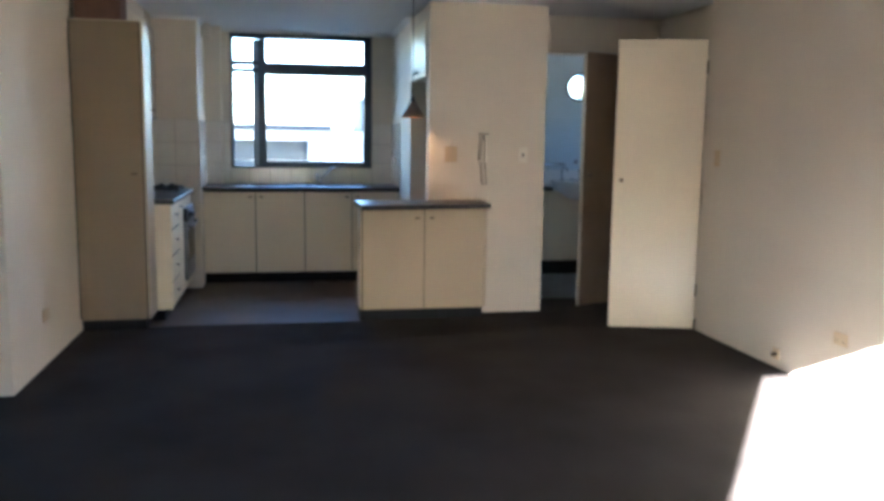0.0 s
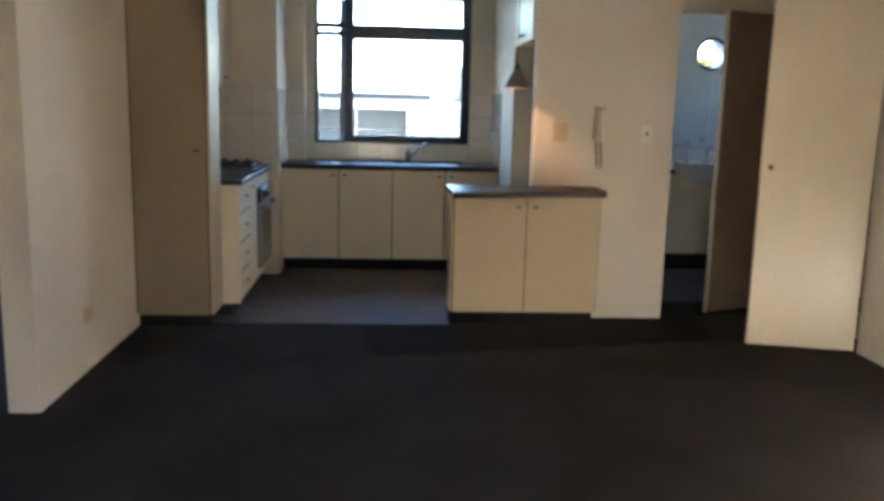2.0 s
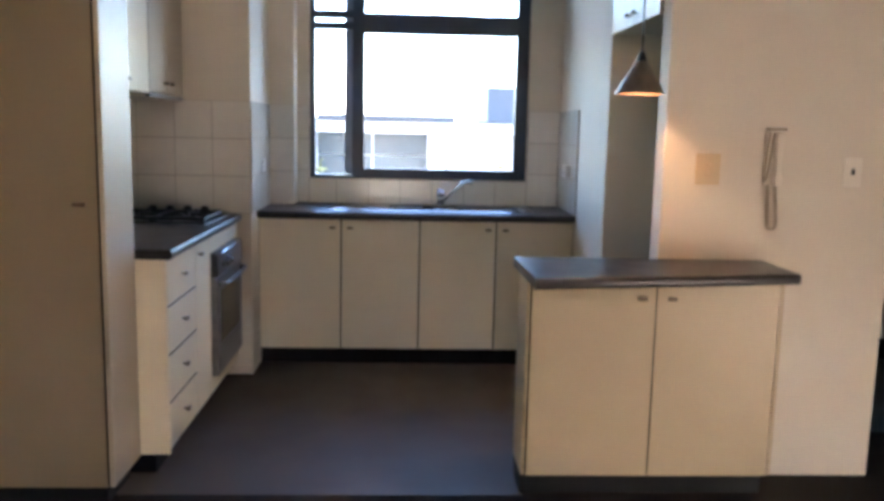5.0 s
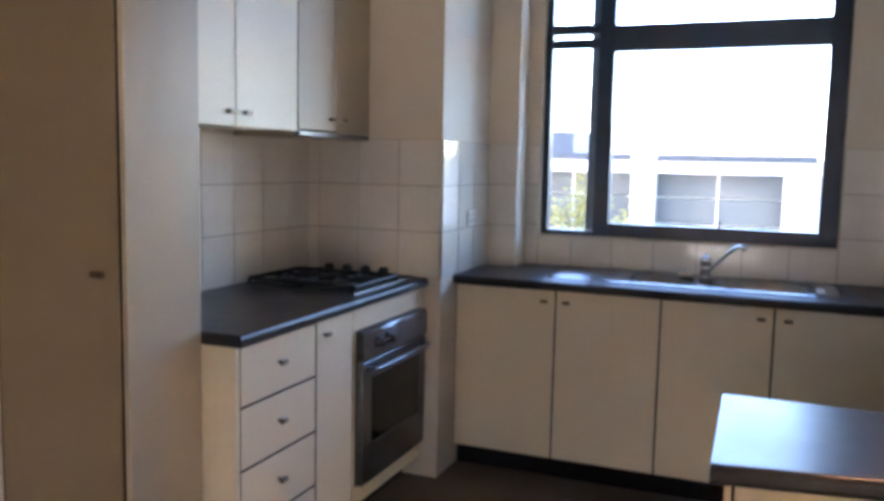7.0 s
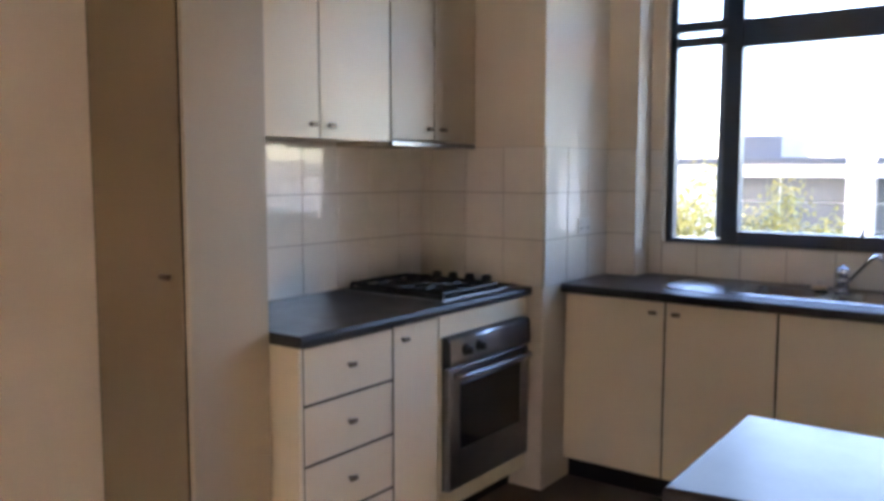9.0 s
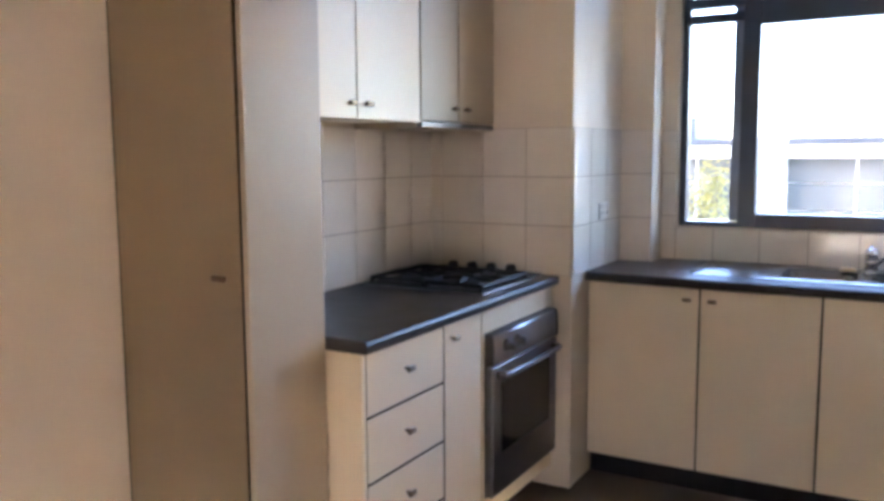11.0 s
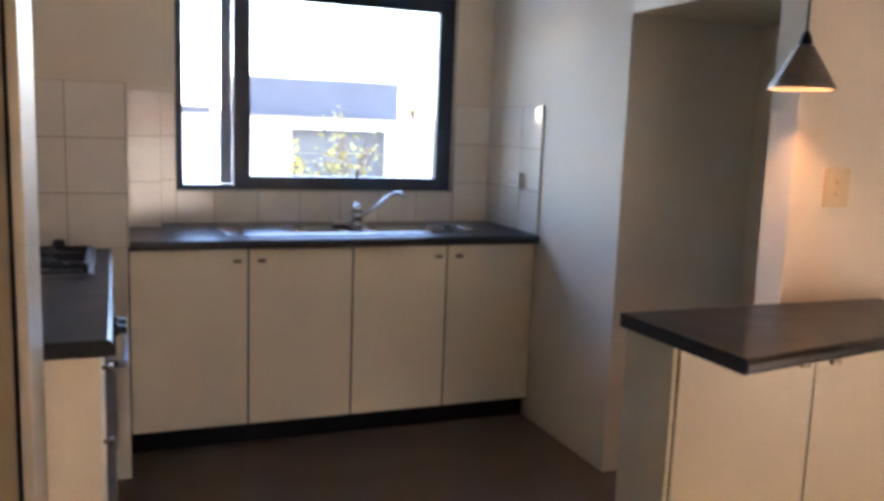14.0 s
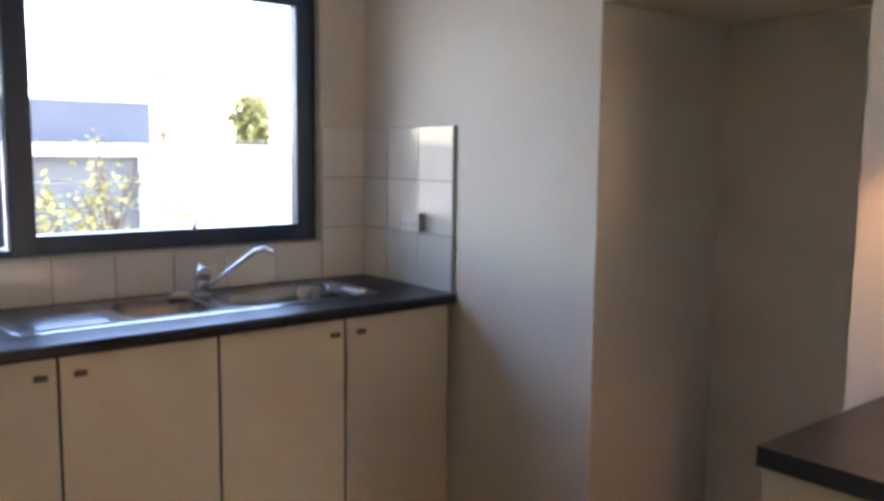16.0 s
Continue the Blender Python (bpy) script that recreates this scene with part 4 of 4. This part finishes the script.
# ---- outside ----
# Unseen mass added overhead to keep direct sun off the court and garage.
structure(part("upper_storeys", box(-32.0, 4.3, -0.3, 8.78, 2.6, 15.4), RENDERED), "unseen block added above to shade the court outside", "building")
structure(part("ground", box(-400, 400, -400, 600, -1.4, -1.2), GROUND), "pale dry ground reaching the horizon", "ground")
# Unseen house, added to cut low sky light through the sliding door.
sky_blocker = tagged(empty("house", (0, -20, -1.2)), "unseen house added to block low sky light", "house")
sub("wall", box(-26, 26, -24, -16, -1.2, 4.6), BRICKY, sky_blocker)
sub("roof", extrude_x([(-24.5, 4.6), (-15.5, 4.6), (-20.0, 6.6)], -26.5, 26.5), ROOFING, sky_blocker)
wing = tagged(empty("garage_building", (2, 25, -1.2)), "white rendered garage building with grey panel doors", "building")
sub("wall", box(-16, 20, 25.2, 31, -1.2, 1.34), RENDERED, wing)
sub("fascia", box(-16, 20, 24.8, 25.2, 1.26, 1.47, 0.01, 1), RENDERED, wing)
for a, b, z1 in ((-16, -8.7, 1.72), (-8.1, -2.5, 1.72), (-1.9, 1.6, 1.72), (1.65, 20, 1.60)):
    sub("gutter", box(a, b, 24.7, 24.84, 1.56, z1, 0.015), ROOFING, wing, "grey-blue metal gutter")
sub("roof", box(-16, 20, 24.84, 31.2, 1.47, 1.60), RENDERED, wing)
for a, b in ((-11.5, -8.7), (-5.4, -2.52), (-1.92, 0.913), (3.60, 5.97), (10.2, 13.0)):
    for i in range(4):
        z0 = -1.18 + i * 0.625
        sub("door_panel", box(a, b, 25.12, 25.199, z0, z0 + 0.60, 0.012, 1), PANEL, wing)
for a, b in ((-5.4, -2.52), (-1.92, 0.913)):
    sub("mullion", box((a + b) / 2 - 0.02, (a + b) / 2 + 0.02, 25.09, 25.12, -1.18, 1.30, 0.004, 1), RENDERED, wing, "thin white post")
    sub("sill", box(a - 0.05, b + 0.05, 25.0, 25.12, -0.42, -0.34, 0.006, 1), RENDERED, wing, "white sill strip")
for x, top in ((-8.4, 1.74), (-2.2, 1.74), (1.2, 1.198), (6.25, 1.198)):
    sub("post", box(x - 0.27, x + 0.27, 24.66, 24.798, -1.2, top, 0.01, 1), RENDERED, wing)
for nm, x0, x1, y0, y1, z1 in (("clad_storey", 2.65, 6.95, 27, 30.5, 2.63), ("clad_storey", -5.9, -4.45, 27, 30, 2.36)):
    block = tagged(empty("roof_storey", ((x0 + x1) / 2, (y0 + y1) / 2, 1.60)), "slate blue clad storey above the garage roof", "building")
    sub("wall", box(x0, x1, y0, y1, 1.60, z1 - 0.05), ROOFING, block)
    sub("parapet", box(x0 - 0.05, x1 + 0.05, y0 - 0.05, y1 + 0.05, z1 - 0.05, z1, 0.01, 1), RENDERED, block)

leaf_me = bpy.data.meshes.new("leaf")
leaf_me.from_pydata([(0, 0, 0), (0.5, 0.28, 0.08), (1, 0, 0), (0.5, -0.28, 0.08)], [], [(0, 1, 2), (0, 2, 3)])


def shrub(name, place, height, spread, leaves, seed, label, size=0.09, leaf_mat=LEAF):
    """A trunk, limbs and a crown of many single leaves."""
    rnd = random.Random(seed)
    thing = tagged(empty(name, place), label, "tree" if height > 2.5 else "shrub")
    base_at = Vector(place)
    wood, tips = bmesh.new(), []
    top = base_at + Vector((0, 0, height * 0.5))
    tube([base_at, base_at + Vector((0.03, 0.02, height * 0.25)), top], 0.022 * height / 2, 7, wood)
    for i in range(9):
        a = rnd.uniform(0, 2 * math.pi)
        s = base_at + Vector((0, 0, height * rnd.uniform(0.2, 0.5)))
        e = s + Vector((math.cos(a) * spread * rnd.uniform(0.4, 1), math.sin(a) * spread * rnd.uniform(0.4, 1), height * rnd.uniform(0.2, 0.5)))
        mid = (s + e) / 2 + Vector((0, 0, 0.1))
        tube([s, mid, e], 0.007 * height / 2, 5, wood)
        tips += [mid, e, (mid + e) / 2]
    sub("trunk", wood, BARK, thing)
    verts, faces = [], []
    for _ in range(leaves):
        c = rnd.choice(tips) + Vector((rnd.gauss(0, 0.17), rnd.gauss(0, 0.17), rnd.gauss(0, 0.15))) * spread * 1.1
        m = Matrix.Translation(c) @ Euler((rnd.uniform(-1, 1), rnd.uniform(-1, 1), rnd.uniform(0, 6.28))).to_matrix().to_4x4() @ Matrix.Scale(size * rnd.uniform(0.6, 1.3), 4)
        n0 = len(verts)
        verts += [m @ v.co for v in leaf_me.vertices]
        faces += [(n0, n0 + 1, n0 + 2), (n0, n0 + 2, n0 + 3)]
    me = bpy.data.meshes.new("crown")
    me.from_pydata([tuple(v) for v in verts], [], faces)
    me.materials.append(leaf_mat)
    crown = new("crown", me)
    crown.parent, crown.matrix_parent_inverse = thing, Matrix.Translation(-base_at)
    return thing


shrub("shrub", (-3.2, 16.0, -1.2), 2.7, 0.9, 2400, 3, "bushy yellow-green shrub before the garage")
shrub("shrub", (-1.9, 17.5, -1.2), 2.5, 0.8, 2000, 4, "low yellow-green shrub before the garage")
shrub("shrub", (2.05, 16.0, -1.2), 2.5, 0.55, 420, 5, "low yellow-green shrub before the garage", 0.12)
shrub("shrub", (2.75, 16.5, -1.2), 3.5, 0.7, 130, 6, "thin shrub with few leaves", 0.10)
shrub("shrub", (3.4, 16.0, -1.2), 2.35, 0.8, 620, 7, "low sparse yellow-green shrub before the garage", 0.11)
shrub("tree", (13.7, 34.0, -1.2), 6.0, 1.3, 2400, 8, "leafy garden tree behind the garage", 0.30, TREE_LEAF)
shrub("shrub", (2.45, 15.6, -1.2), 2.9, 0.5, 110, 11, "bare twiggy shrub with few yellow leaves", 0.08)
shrub("tree", (10.6, 36.0, -1.2), 8.0, 0.6, 900, 9, "slim sparse garden tree behind the garage", 0.27, TREE_LEAF)
bpy.data.meshes.remove(leaf_me)

# ---- splashback tiles ----
tile_meshes = {}


def tile_mesh(w, h):
    key = (round(w, 3), round(h, 3))
    if key not in tile_meshes:
        bm = box(-w / 2, w / 2, -0.006, 0.0, -h / 2, h / 2, 0.0009, 1)
        me = bpy.data.meshes.new("tile")
        bm.to_mesh(me)
        bm.free()
        me.materials.append(TILE)
        tile_meshes[key] = me
    return tile_meshes[key]


def tiling(name, m, cuts, rows, thing_label):
    """Tiles on a wall: m carries (along, 0, up) onto it, cuts and rows are the joints."""
    g = structure(part(name, box(cuts[0], cuts[-1], -0.003, 0.0, rows[0], rows[-1]), GROUT), thing_label, "tiles")
    g.matrix_world = m
    for a, b in zip(cuts, cuts[1:]):
        for z0, z1 in zip(rows, rows[1:]):
            t = new("tile", tile_mesh(b - a - 0.004, z1 - z0 - 0.004))
            t.parent = g
            t.location = ((a + b) / 2, -0.001, (z0 + z1) / 2)
            t.rotation_euler = (random.uniform(-0.003, 0.003), 0, random.uniform(-0.003, 0.003))


ROWS3 = [0.9025, 1.106, 1.306, 1.506]
tiling("wall_tiles", pose(-1.16, 0, 0, 0, 0, 90), [6.474, 6.664, 6.864, 7.064, 7.264, 7.464, 7.664, 7.836], ROWS3, "white glazed splashback tiles behind the cooktop")
tiling("wall_tiles", pose(0, 7.842, 0), [-1.156, -1.102, -0.90, -0.70, -0.4985], ROWS3, "white glazed splashback tiles on the nib wall")
tiling("wall_tiles", pose(-0.498, 0, 0, 0, 0, 90), [7.8415, 8.042, 8.242, 8.447], ROWS3, "white glazed splashback tiles on the nib side")
tiling("wall_tiles", pose(0, 8.45, 0), [-0.494, -0.345], ROWS3, "white glazed splashback tiles on the boxed pipe")
tiling("wall_tiles", pose(0, 8.605, 0), [-0.341, -0.274], ROWS3, "white glazed tile strip beside the window")
tiling("wall_tiles", pose(0, 8.605, 0), [-0.272, -0.100, 0.103, 0.305, 0.507, 0.709, 0.911, 1.112], [0.9025, 1.054], "white glazed tiles under the window")
tiling("wall_tiles", pose(0, 8.605, 0), [1.114, 1.312], ROWS3, "white glazed tiles beside the window")
tiling("wall_tiles", pose(1.318, 0, 0, 0, 0, -90), [-8.60, -8.43, -8.227, -8.022], ROWS3, "white glazed splashback tiles on the end wall")

for z0, z1 in ((0.9025, 1.506),):
    structure(part("tile_trim", box(1.3095, 1.3175, 8.012, 8.0215, z0, z1, 0.001, 1), CORD), "grey-brown tile edge trim on the end wall", "trim")
